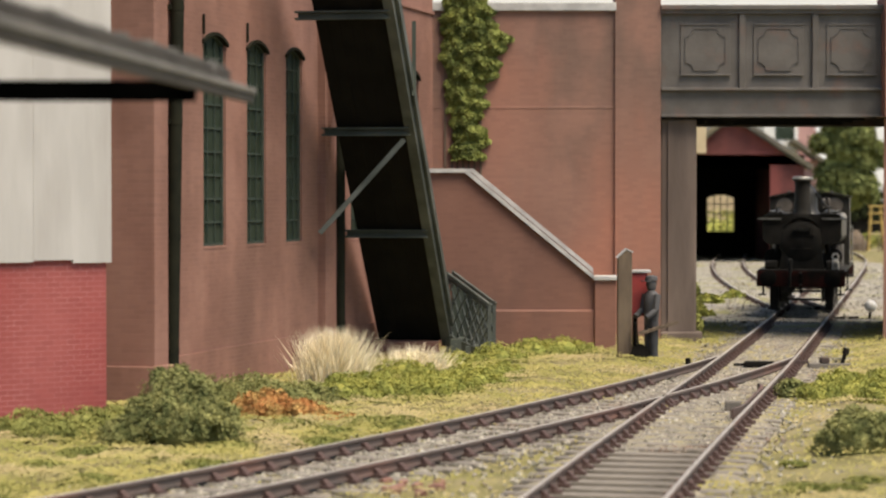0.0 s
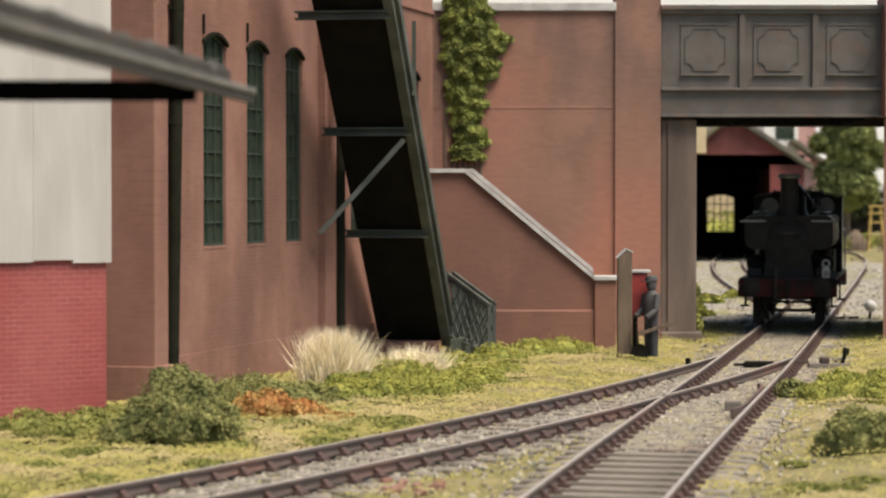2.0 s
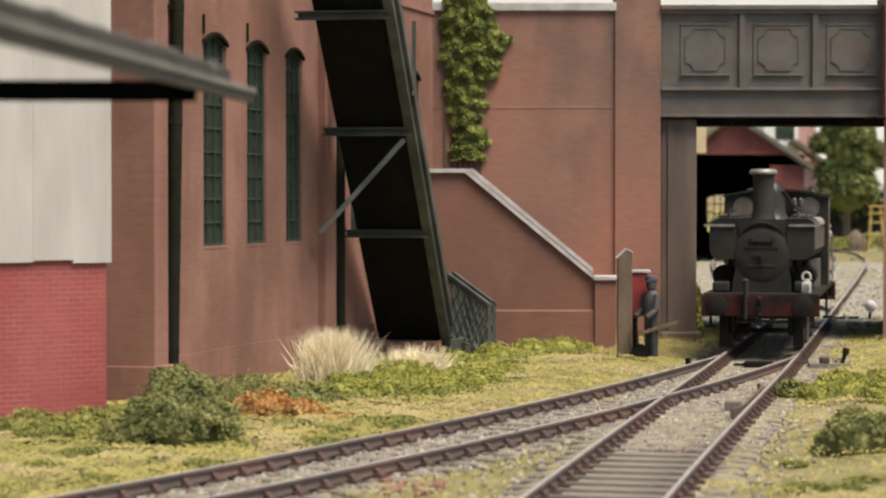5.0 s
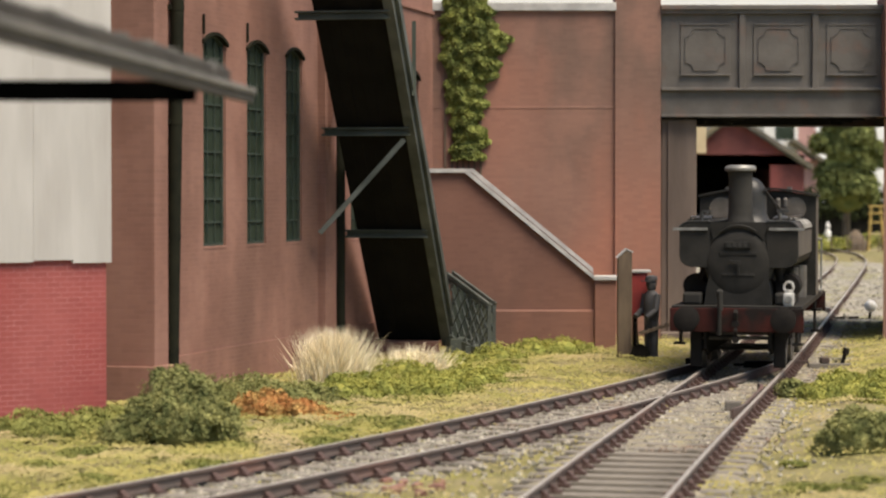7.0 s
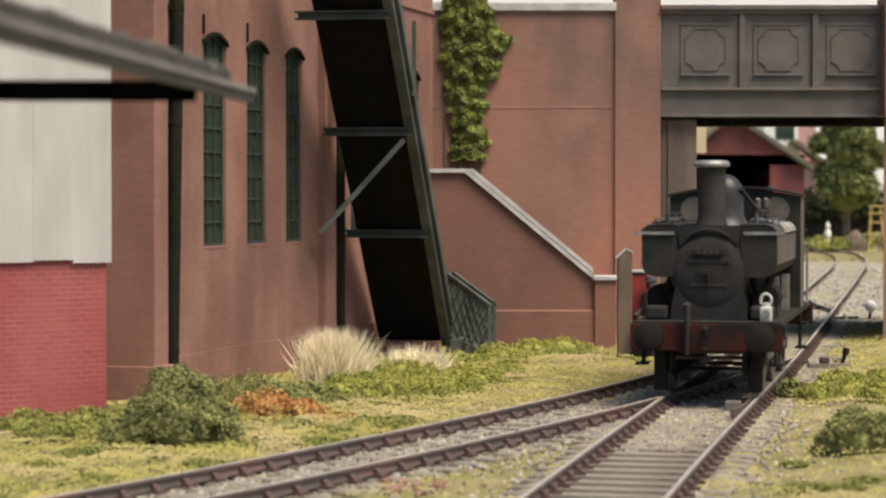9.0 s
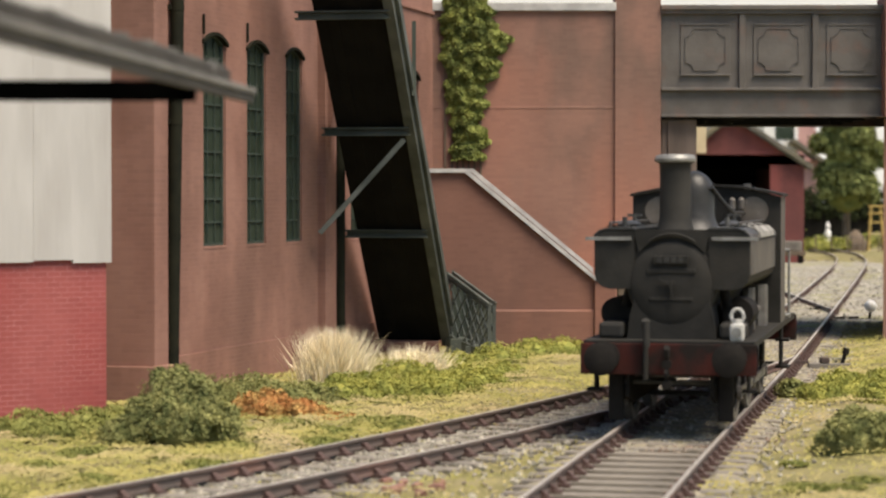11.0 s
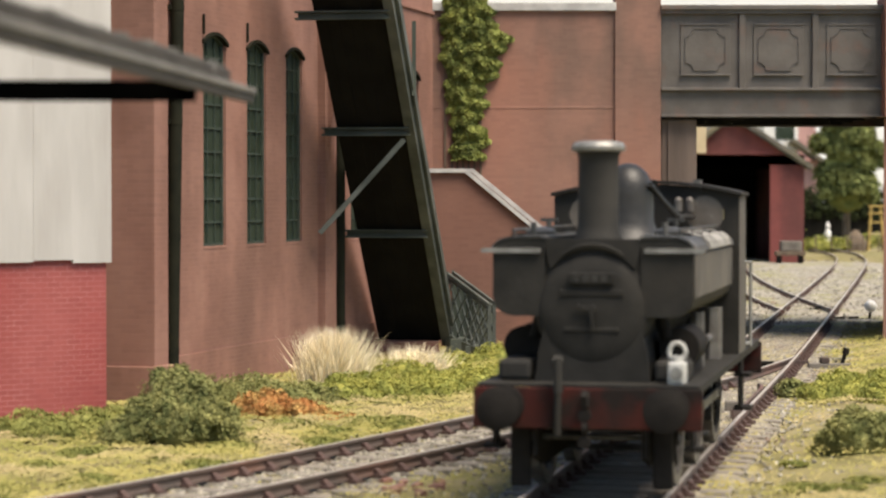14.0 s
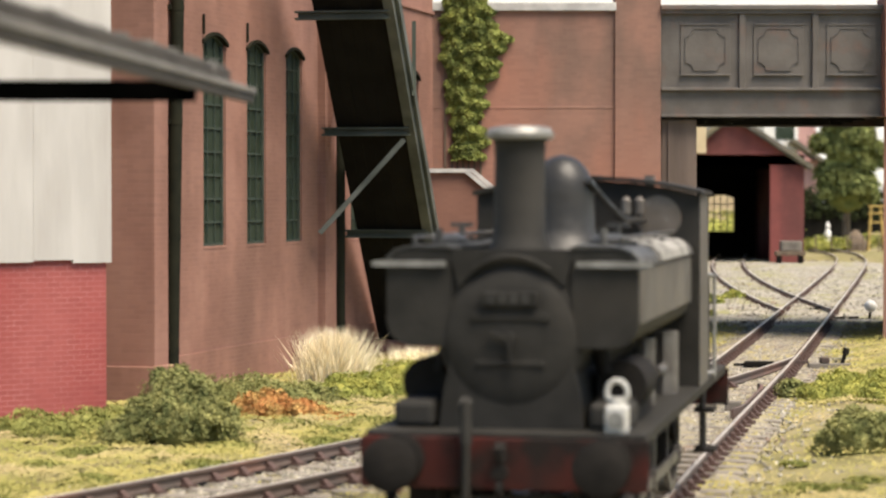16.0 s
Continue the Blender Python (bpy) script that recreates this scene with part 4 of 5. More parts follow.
def barrow():
    w = thing("sack_truck", 4.08, 48.55, GZ, 0, "old dark sack truck with long wooden handles", "hand truck")
    for y in (-0.2, 0.2):
        bm = B()
        m = Matrix.Translation((0, y, 0.2)) @ Euler((math.pi / 2, 0, 0)).to_matrix().to_4x4()
        lathe(bm, [(0.12, -0.02), (0.2, -0.03), (0.2, 0.03), (0.12, 0.02)], 16, m)
        part("wheel", bm, M_BLACK_SHADE, w)
        bm = B()
        bar(bm, (0.0, y * 0.8, 0.62), (0.80, y * 0.8, 0.86), 0.05, 0.05)
        part("handle", bm, M_WOOD, w)
    bm = B()
    rod(bm, (0, -0.24, 0.2), (0, 0.24, 0.2), 0.03, 8)
    part("axle", bm, M_BLACK_SHADE, w)
    for i in range(3):
        bm = B()
        bar(bm, (0.1 + 0.2 * i, -0.18, 0.66 + 0.06 * i), (0.1 + 0.2 * i, 0.18, 0.66 + 0.06 * i), 0.06, 0.03)
        part("slat", bm, M_WOOD, w)
    bm = B()
    bar(bm, (-0.02, 0, 0.22), (-0.08, 0, 0.85), 0.3, 0.04, (1, 0, 0))
    part("nose_plate", bm, M_BLACK_SHADE, w)


def point_gear():
    """Point lever, tie bars with dark covers, and the lever with a white weight."""
    t = thing("point_lever", 7.85, 46.3, GZ, 0, "rusty hand point lever with timber base beside track", "point lever")
    bm = B()
    box(bm, -0.62, 0.25, -0.1, 0.1, 0, 0.16, 0.02)
    part("base", bm, M_SLEEPER, t)
    bm = B()
    bar(bm, (0.05, 0, 0.12), (0.13, 0, 0.38), 0.07)
    rod(bm, (0.12, 0, 0.34), (0.15, 0, 0.46), 0.07, 10)
    part("lever", bm, M_UNDER, t)
    bm = B()
    bar(bm, (-0.6, 0, 0.18), (-1.05, 0, 0.18), 0.05)
    box(bm, -0.38, -0.2, -0.1, 0.1, 0.16, 0.28, 0.02)
    part("crank", bm, M_CHAIR, t)
    b = thing("tie_bar_cover", main_x(47) - 0.05, 46.4, GZ + 0.02, -12, "dark tie-bar cover plate between the rails", "cover plate", "tie bar covers")
    bm = B()
    box(bm, -0.3, 0.3, -0.16, 0.16, 0, 0.17, 0.03)
    part("plate", bm, M_BLACK_SHADE, b)
    bm = B()
    bar(bm, (-0.5, 0.0, 0.1), (0.5, 0.0, 0.1), 0.07, 0.05)
    part("rod", bm, M_UNDER, b)
    c = copy_thing(b, pose((main_x(72) + 0.0) * S, 70 * S, (GZ + 0.02) * S, 0, 0, -12))
    w = thing("weighted_lever", 11.75, 64.4, GZ, 0, "point lever with a round white weight", "point lever")
    bm = B()
    box(bm, -0.35, 0.2, -0.12, 0.12, 0, 0.12, 0.02)
    part("base", bm, M_BLACK_SHADE, w)
    bm = B()
    bmesh.ops.create_uvsphere(bm, u_segments=16, v_segments=10, radius=0.17, matrix=Matrix.Translation((0.03, 0, 0.46)))
    part("weight", bm, M_WHITE, w, smooth=True)
    bm = B()
    bar(bm, (0, 0, 0.1), (0.03, 0, 0.4), 0.06)
    bar(bm, (-0.3, 0, 0.15), (-1.0, 0.1, 0.12), 0.07)
    part("lever", bm, M_UNDER, w)
    # check rail beside the crossing
    k = thing("check_rail", 0, 0, 0, 0, "rusty check rail with flared end", "rail")
    bm = B()
    ys = np.linspace(35.4, 40.4, 12)
    for a, c in zip(ys, ys[1:]):
        fl = lambda v: 0.64 - 0.12 * max(0, abs(v - 37.9) - 1.9) / 0.6
        bar(bm, (main_x(a) + fl(a), a - 0.13, -0.07), (main_x(c) + fl(c), c - 0.13, -0.07), 0.05, 0.14)
    part("bar", bm, M_RAIL, k)
    g = thing("chock", main_x(36.9) + 0.42, 36.9, GZ + 0.03, -12, "dark wooden block lying between rails", "block")
    bm = B()
    box(bm, -0.13, 0.13, -0.1, 0.1, 0, 0.2, 0.03)
    part("block", bm, M_SLEEPER, g)
    h = thing("stub", 4.92, 46.9, GZ, 0, "short dark stake in the turf", "stake")
    bm = B()
    rod(bm, (0, 0, 0), (0, 0, 0.22), 0.06, 8, 0.05)
    part("peg", bm, M_BLACK_SHADE, h)


# ---- beyond the bridge ----
def engine_shed():
    Y = 122.0
    k = Y / 4140
    # P: from a scaled elevation drawing of this face (eye line at 352) to scale metres
    P = lambda x, y: ((x - 784) * k, EYE_Z - (y - 352) * k - GZ)
    e = thing("engine_shed", 0, Y, GZ, 0, "dark red engine shed with wide open black doorway", "shed")
    l, r = P(1185, 0)[0], P(1423, 0)[0]
    dl, dr = P(1225, 0)[0], P(1363, 0)[0]
    zd = P(0, 274)[1]
    ze = P(0, 292)[1]
    apex = P(1294, 205)
    L = 16.0
    bm = B()
    box(bm, l, dl, 0, 0.4, 0, zd)
    box(bm, dr, r, 0, 0.4, 0, zd)
    prism(bm, [(l, zd), (r, zd), (r, ze), apex, (l, ze)][:], "y", 0, 0.4)
    part("front_wall", bm, M_SHEDRED, e)
    bm = B()
    box(bm, r - 0.4, r, 0.4, L, 0, ze)
    part("side_wall", bm, M_SHEDRED, e)
    bm = B()
    box(bm, l, l + 0.4, 0.4, L, 0, ze)
    part("side_wall", bm, M_SHEDRED, e)
    k2 = (Y + L) / 4140
    Q = lambda x, y: ((x - 784) * k2, EYE_Z - (y - 352) * k2 - GZ)
    wl, wb = Q(1252, 410)
    wr, wt = Q(1299, 345)
    # back wall near-black: the shade inside the doorway put into its colour
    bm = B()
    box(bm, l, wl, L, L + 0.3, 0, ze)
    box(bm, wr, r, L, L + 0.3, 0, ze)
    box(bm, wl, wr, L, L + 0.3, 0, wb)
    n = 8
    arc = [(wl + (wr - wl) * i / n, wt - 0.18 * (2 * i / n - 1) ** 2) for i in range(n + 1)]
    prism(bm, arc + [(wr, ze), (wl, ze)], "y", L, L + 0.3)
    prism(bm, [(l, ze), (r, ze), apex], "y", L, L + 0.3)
    part("back_wall", bm, M_BLACK_SHADE, e)
    w = thing("window", 0, 0, 0)
    w.parent = e
    for i in range(1, 4):
        bm = B()
        x = wl + (wr - wl) * i / 4
        box(bm, x - 0.03, x + 0.03, L + 0.05, L + 0.1, wb, wt)
        part("glazing_bar", bm, M_FRAME, w)
    for i in range(1, 4):
        bm = B()
        z = wb + (wt - wb) * i / 4
        box(bm, wl, wr, L + 0.04, L + 0.09, z - 0.03, z + 0.03)
        part("glazing_bar", bm, M_FRAME, w)
    for sx, nm in ((-1, l - 0.3), (1, r + 0.35)):
        bm = B()
        bar(bm, (apex[0], L / 2, apex[1] + 0.08), (nm, L / 2, ze - 0.12), L + 1.0, 0.18, (0, 0, 1))
        part("roof", bm, M_SLATE, e)
        bm = B()
        bar(bm, (apex[0], -0.35, apex[1] + 0.03), (nm, -0.35, ze - 0.17), 0.1, 0.32)
        part("bargeboard", bm, M_SLATE, e)
    bm = B()
    box(bm, dl - 0.1, dr + 0.1, -0.06, 0.02, zd, zd + 0.22)
    part("lintel", bm, M_SHEDRED, e)
    pc, pd = P(1246, 272), P(1200, 205)
    bm = B()
    box(bm, pd[0], pc[0], -0.95, -0.01, pc[1], pd[1], 0.02)
    part("cream_board", bm, M_CREAM, e, "cream painted board on the gable")
    # bench and crate outside the door
    c = thing("platform_trolley", P(1390, 0)[0], Y - 1.6, GZ, 0, "small dark trolley standing beside the shed", "trolley")
    bm = B()
    box(bm, -0.75, 0.75, -0.4, 0.4, 0.5, 0.72, 0.03)
    part("deck", bm, M_WOOD, c)
    for x in (-0.55, 0.55):
        bm = B()
        box(bm, x - 0.09, x + 0.09, -0.35, 0.35, 0, 0.5)
        part("leg", bm, M_BLACK_SHADE, c)
    bm = B()
    box(bm, -0.5, 0.6, -0.35, 0.35, 0.72, 1.25, 0.06)
    part("sack", bm, M_SLEEPER, c)


def far_house():
    Y = 215.0
    k = Y / 4140
    # P: from a scaled elevation drawing of this face (eye line at 352) to scale metres
    P = lambda x, y: ((x - 784) * k, EYE_Z - (y - 352) * k - GZ)
    h = thing("far_house", 0, Y, GZ, 0, "pale pink and white house with dark slate roofs", "house")
    x0, x1, x2 = P(1352, 0)[0], P(1412, 0)[0], P(1445, 0)[0]
    zt = P(0, 150)[1]
    bm = B()
    box(bm, x0, x1, 0, 6, 0, zt)
    part("wall", bm, M_WHITE, h)
    bm = B()
    box(bm, x1 + 0.01, x2, 0.6, 6, 0, zt)
    part("wall", bm, M_PINK, h)
    a, b = P(1372, 247), P(1405, 218)
    bm = B()
    box(bm, a[0], b[0], -0.05, 0.05, a[1], b[1] - 0.3)
    part("window", bm, M_PANE, h)
    bm = B()
    bar(bm, (P(1395, 0)[0], -2.0, P(0, 250)[1]), (P(1450, 0)[0], -2.0, P(0, 290)[1]), 4.0, 0.3)
    part("roof", bm, M_SLATE, h)
    bm = B()
    box(bm, P(1418, 0)[0], P(1440, 0)[0], -2.5, 0.5, 0, P(0, 285)[1])
    part("porch", bm, M_PINK, h)
    k2 = 150 / 4140
    c = thing("cream_house", (1225 - 784) * k2, 150.0, GZ, 0, "cream rendered house beyond the shed", "house")
    bm = B()
    box(bm, -3, 4.0, 0, 5, 0, 9.5)
    part("wall", bm, M_CREAM, c)
    bm = B()
    box(bm, -3.2, 4.2, -0.2, 5.2, 9.5, 9.8)
    part("roof", bm, M_SLATE, c)


def tree(rng, name, x, y, base_z, r, h, label, n=5200, size=0.17):
    t = thing(name, x, y, base_z, 0, label, "tree")
    bm = B()
    rod(bm, (0, 0, 0), (0.1, 0, h * 0.45), 0.32, 10, 0.2)
    for i in range(7):
        a = i * 2.4
        z = h * (0.28 + 0.07 * i)
        rod(bm, (0.05, 0, z), (math.cos(a) * r * 0.6, math.sin(a) * r * 0.6, z + h * 0.12), 0.12, 7, 0.04)
    part("trunk", bm, M_WOOD, t)
    blobs = []
    for i in range(80):
        u = i / 79
        a = rng.uniform(0, 6.28)
        rr = r * (0.75 - 0.45 * abs(u - 0.35)) * rng.uniform(0.4, 1)
        s = r * rng.uniform(0.24, 0.40) * (1.1 - 0.4 * u)
        blobs.append((math.cos(a) * rr, math.sin(a) * rr, h * (0.22 + 0.74 * u), s, s, s * 0.8))
    p, d = blob_points(rng, blobs, n)
    v, f = flakes(rng, p, d, size)
    loose("crown", v, f, M_LEAF_TREE, t)
    bm = B()
    for i in range(9):
        u = i / 8
        rr = r * (0.60 - 0.36 * abs(u - 0.35))
        q = bmesh.ops.create_icosphere(bm, subdivisions=3, radius=1)
        for vv in q["verts"]:
            k = 0.9 + 0.22 * noise.noise(vv.co * 3.1 + Vector((i * 3.0, 0, 0)))
            vv.co = Vector((vv.co.x * rr * k, vv.co.y * rr * k, h * (0.24 + 0.68 * u) + vv.co.z * h * 0.09 * k))
    part("inner_crown", bm, M_LEAF_TREE, t, smooth=True)


def far_garden(rng):
    # hedge, its colour darkened for the shade under the tree
    h = thing("hedge", 37.0, 196, GZ, 0, "clipped hedge before a house, darkened as shade", "hedge")
    blobs = [(-7 + i * 0.95, 0, 2.2, 1.0, 0.9, 1.7 + 0.25 * math.sin(i * 2.1)) for i in range(18)]
    p, d = blob_points(rng, blobs, 14000)
    v, f = flakes(rng, p, d, 0.13)
    loose("foliage", v, f, M_HEDGE, h)
    bm = B()
    box(bm, -7.6, 9.8, -0.6, 0.6, 0, 3.0, 0.2)
    part("core", bm, M_BLACK_SHADE, h)
    for (x, y, r) in ((24.2, 150, 1.0), (25.6, 152, 0.9), (22.9, 153, 0.7), (27.4, 156, 0.9), (30.6, 166, 1.0), (16.9, 144, 2.6), (18.3, 144, 2.8), (9.7, 78, 0.3), (8.4, 74, 0.35), (7.4, 70, 0.3), (7.2, 66, 0.3)):
        heap("shrub", rng, [(0, 0, r * 0.3, r, r, r * 0.6), (r * 0.8, 0.1, r * 0.2, r * 0.6, r * 0.6, r * 0.4)], 700, 0.11, M_LEAF_YG, x, y, GZ, "low yellow-green garden shrub", "shrub")
    # yellow frame and hut
    k = 150 / 4140
    fr = thing("swing_frame", (1550 - 784) * k, 150, GZ, 0, "yellow and cream wooden play frame", "play frame")
    for x in (-0.35, 0.35):
        bm = B()
        bar(bm, (x * 1.5, -0.3, 0), (x * 0.8, 0, 3.0), 0.11)
        part("post", bm, M_YELLOW, fr)
        bm = B()
        bar(bm, (x * 1.5, 0.4, 0), (x * 0.8, 0, 2.6), 0.11)
        part("post", bm, M_WOOD, fr)
    for z in (1.2, 1.9, 2.5, 2.95):
        bm = B()
        bar(bm, (-0.5, -0.1, z), (0.5, -0.1, z), 0.14, 0.1)
        part("rail", bm, M_YELLOW if z > 1.5 else M_CREAM, fr)
    hp = thing("hay_heap", (1524 - 784) * k, 152, GZ, 0, "brown heap of cut hay", "heap")
    bm = B()
    lathe(bm, [(0.9, 0), (0.8, 0.5), (0.5, 1.0), (0.15, 1.4)], 12)
    part("mound", bm, M_WOOD, hp)
    wp = thing("white_post", (1466 - 784) * 0.0362, 150, GZ, 0, "small white marker post in garden", "post")
    bm = B()
    lathe(bm, [(0.2, 0), (0.22, 1.2), (0.12, 1.5), (0.16, 1.7), (0.05, 1.95)], 12)
    part("shaft", bm, M_WHITE, wp)
    f = thing("wire_fence", (1512 - 784) * k, 148, GZ, 0, "thin wire garden fence on posts", "fence")
    for i in range(6):
        bm = B()
        bar(bm, (-2.8 + i * 1.0, 0, 0), (-2.8 + i * 1.0, 0, 1.1), 0.08)
        part("post", bm, M_WOOD, f)
    for z in (0.5, 1.0):
        bm = B()
        bar(bm, (-2.8, 0, z), (2.2, 0, z), 0.03)
        part("wire", bm, M_STEEL, f)


# ---- locomotive ----
WHEEL_R = 0.70
AXLES = (1.55, 3.75, 6.2)


def locomotive():
    """Six-coupled pannier tank engine; local -y is forward, the front beam at y = 0, rail level z = 0."""
    lo = thing("tank_locomotive", 0, 0, 0, 0, "weathered black six-coupled pannier tank steam locomotive", "locomotive")
    bm = B()
    box(bm, -1.18, 1.18, 0, 8.4, 1.19, 1.23, 0.01)
    box(bm, -1.18, -1.12, 0.0, 8.4, 1.14, 1.19)
    box(bm, 1.12, 1.18, 0.0, 8.4, 1.14, 1.19)
    part("running_board", bm, M_LOCO, lo)
    for y0, y1, nm in ((-0.06, 0.0, "front"), (8.4, 8.46, "rear")):
        bm = B()
        box(bm, -1.21, 1.21, y0, y1, 0.76, 1.19, 0.012)
        bmm = part("buffer_beam", bm, M_BEAM, lo, "grimy faded red buffer beam")
        for x in (-0.87, 0.87):
            s = -1 if y0 < 1 else 1
            ya = y0 if s < 0 else y1
            bm = B()
            m = Matrix.Translation((x, ya, 1.0)) @ Vector((0, s, 0)).to_track_quat("Z", "Y").to_matrix().to_4x4()
            lathe(bm, [(0.21, 0), (0.21, 0.04), (0.13, 0.06), (0.115, 0.28), (0.07, 0.3), (0.07, 0.40), (0.225, 0.41), (0.23, 0.44), (0.15, 0.465)], 20, m)
            part("buffer", bm, M_UNDER, lo, "dark steel sprung buffer", smooth=True)
    bm = B()
    prism(bm, [(-0.06, 1.0), (-0.24, 1.0), (-0.28, 1.12), (-0.22, 1.18), (-0.2, 1.1), (-0.14, 1.1), (-0.06, 1.16)], "x", -0.03, 0.03)
    for i in range(3):
        r = bmesh.ops.create_cone(bm, cap_ends=True, segments=10, radius1=0.07, radius2=0.07, depth=0.05, matrix=Matrix.Translation((0, -0.2, 0.92 - 0.14 * i)) @ Euler((math.pi / 2, 0, 1.57 * (i % 2))).to_matrix().to_4x4())
    part("coupling", bm, M_UNDER, lo)
    bm = B()
    rod(bm, (-0.30, -0.12, 0.70), (-0.30, -0.12, 1.42), 0.04, 10)
    rod(bm, (-0.30, -0.12, 1.42), (-0.28, -0.22, 1.50), 0.06, 10)
    rod(bm, (-0.28, -0.22, 1.5), (-0.27, -0.26, 1.15), 0.05, 10)
    part("brake_pipe", bm, M_LOCO, lo, "grey upright vacuum brake pipe", smooth=True)
    # smokebox, saddle and door
    bm = B()
    m = Matrix.Translation((0, 0.37, 1.95)) @ Euler((-math.pi / 2, 0, 0)).to_matrix().to_4x4()
    lathe(bm, [(0.57, 0.0), (0.61, 0.02), (0.63, 0.06), (0.63, 5.0)], 32, m)
    part("boiler", bm, M_LOCO, lo, smooth=True).location.z = 0.05 * S
    bm = B()
    prism(bm, [(-0.62, 1.23), (0.62, 1.23), (0.58, 1.55), (0.5, 1.9), (-0.5, 1.9), (-0.58, 1.55)], "y", 0.34, 1.7)
    part("saddle", bm, M_LOCO, lo)
    bm = B()
    m = Matrix.Translation((0, 0.36, 1.95)) @ Euler((math.pi / 2, 0, 0)).to_matrix().to_4x4()
    lathe(bm, [(0.56, 0.0), (0.56, 0.02), (0.53, 0.035), (0.40, 0.055), (0.22, 0.07), (0.03, 0.075)], 32, m)
    door = part("smokebox_door", bm, M_LOCO, lo, "dished smokebox door", smooth=True)
    door.location.z = 0.05 * S
    bm = B()
    box(bm, -0.34, 0.34, 0.275, 0.33, 2.09, 2.16, 0.01)
    box(bm, -0.30, 0.30, 0.28, 0.33, 1.71, 1.76, 0.01)
    part("hinge_strap", bm, M_LOCO, door)
    bm = B()
    rod(bm, (0, 0.30, 1.95), (0, 0.23, 1.95), 0.05, 12)
    bar(bm, (0, 0.24, 1.97), (0.02, 0.24, 1.73), 0.035)
    bar(bm, (0, 0.24, 1.95), (-0.16, 0.24, 2.0), 0.035)
    part("door_dart", bm, M_LOCO, door)
    bm = B()
    box(bm, -0.24, 0.24, 0.24, 0.33, 2.22, 2.34, 0.01)
    part("number_plate", bm, M_LOCO, door, "plain dark cast plate")
    bm = B()
    for i in range(4):
        box(bm, -0.19 + 0.1 * i, -0.13 + 0.1 * i, 0.233, 0.241, 2.245, 2.315)
    part("plate_bars", bm, M_OILY, door)
    # pannier tanks
    for s in (-1, 1):
        bm = B()
        sec = [(0.52, 1.92), (0.86, 1.92), (0.97, 1.95), (1.05, 2.02), (1.08, 2.12), (1.08, 2.58), (1.06, 2.66), (1.00, 2.72), (0.90, 2.75), (0.52, 2.76)]
        pts = [(s * p, q) for p, q in sec]
        prism(bm, pts, "y", 0.36, 5.08)
        part("tank", bm, M_LOCO, lo, "dusty black pannier side tank")
        bm = B()
        box(bm, min(s * 1.081, s * 1.087), max(s * 1.081, s * 1.087), 0.42, 5.04, 2.12, 2.58)
        part("tank_side_plate", bm, M_TANKSIDE, lo, "dust-stained tank side plate")
        bm = B()
        box(bm, min(s * 0.50, s * 0.90), max(s * 0.50, s * 0.90), 0.345, 5.08, 2.755, 2.775)
        prism(bm, [(s * 0.55, 2.772), (s * 0.91, 2.754), (s * 1.005, 2.725), (s * 1.07, 2.66), (s * 1.09, 2.60), (s * 1.105, 2.61), (s * 1.085, 2.68), (s * 1.015, 2.745), (s * 0.91, 2.775), (s * 0.55, 2.79)], "y", 0.345, 5.07)
        part("tank_top", bm, M_LOCOTOP, lo, "grey dusty tank top")
        bm = B()
        bar(bm, (s * 1.20, 0.33, 2.625), (s * 0.56, 0.33, 2.625), 0.035, 0.05)
        part("tank_beading", bm, M_BRIGHT, lo, "pale worn beading")
        bm = B()
        lathe(bm, [(0.17, 2.76), (0.17, 2.82), (0.1, 2.86), (0.02, 2.87)], 14, Matrix.Translation((s * 0.72, 1.35, 0)))
        part("tank_filler", bm, M_LOCOTOP, lo, smooth=True)
        bm = B()
        rod(bm, (s * 0.72, 1.9, 2.76), (s * 0.72, 1.9, 2.95), 0.03, 8)
        bar(bm, (s * 0.62, 1.9, 2.94), (s * 0.82, 1.9, 2.94), 0.04)
        part("filler_clamp", bm, M_LOCOTOP, lo)
        bm = B()
        rod(bm, (s * 0.72, 0.85, 2.76), (s * 0.72, 0.85, 2.92), 0.035, 8)
        part("tank_vent", bm, M_LOCOTOP, lo)
        bm = B()
        rod(bm, (s * 0.9, 0.6, 2.84), (s * 0.9, 4.9, 2.84), 0.018, 6)
        part("handrail", bm, M_LOCOTOP, lo)
        for q in (0.7, 2.0, 3.3, 4.6):
            bm = B()
            rod(bm, (s * 0.9, q, 2.72), (s * 0.9, q, 2.85), 0.02, 6)
            part("handrail_knob", bm, M_LOCOTOP, lo)
        for i in range(4):
            bm = B()
            box(bm, min(s * 0.56, s * 1.0), max(s * 0.56, s * 1.0), 1.0 + 1.1 * i, 1.05 + 1.1 * i, 2.775, 2.80)
            part("tank_strap", bm, M_LOCO, lo)
        # sandbox, step, injector below
        bm = B()
        box(bm, min(s * 0.66, s * 1.02), max(s * 0.66, s * 1.02), 0.34, 0.9, 1.231, 1.46, 0.05)
        part("sandbox", bm, M_STACK, lo, "dusty rounded sandbox")
        bm = B()
        rod(bm, (s * 0.86, 1.0, 1.56), (s * 0.86, 1.9, 1.56), 0.22, 18)
        rod(bm, (s * 0.72, 0.98, 1.66), (s * 0.66, 0.98, 1.92), 0.07, 10)
        part("steam_pipe", bm, M_UNDER, lo, smooth=True)
        bm = B()
        pts = [(1.0 + 0.95 * math.cos(t) * 0.95, 1.23 + 0.3 * math.sin(t)) for t in np.linspace(0, math.pi, 9)]
        prism(bm, [(p + 0.5, q) for p, q in pts], "x", min(s * 0.66, s * 0.98), max(s * 0.66, s * 0.98))
        part("splasher", bm, M_UNDER, lo)
        bm = B()
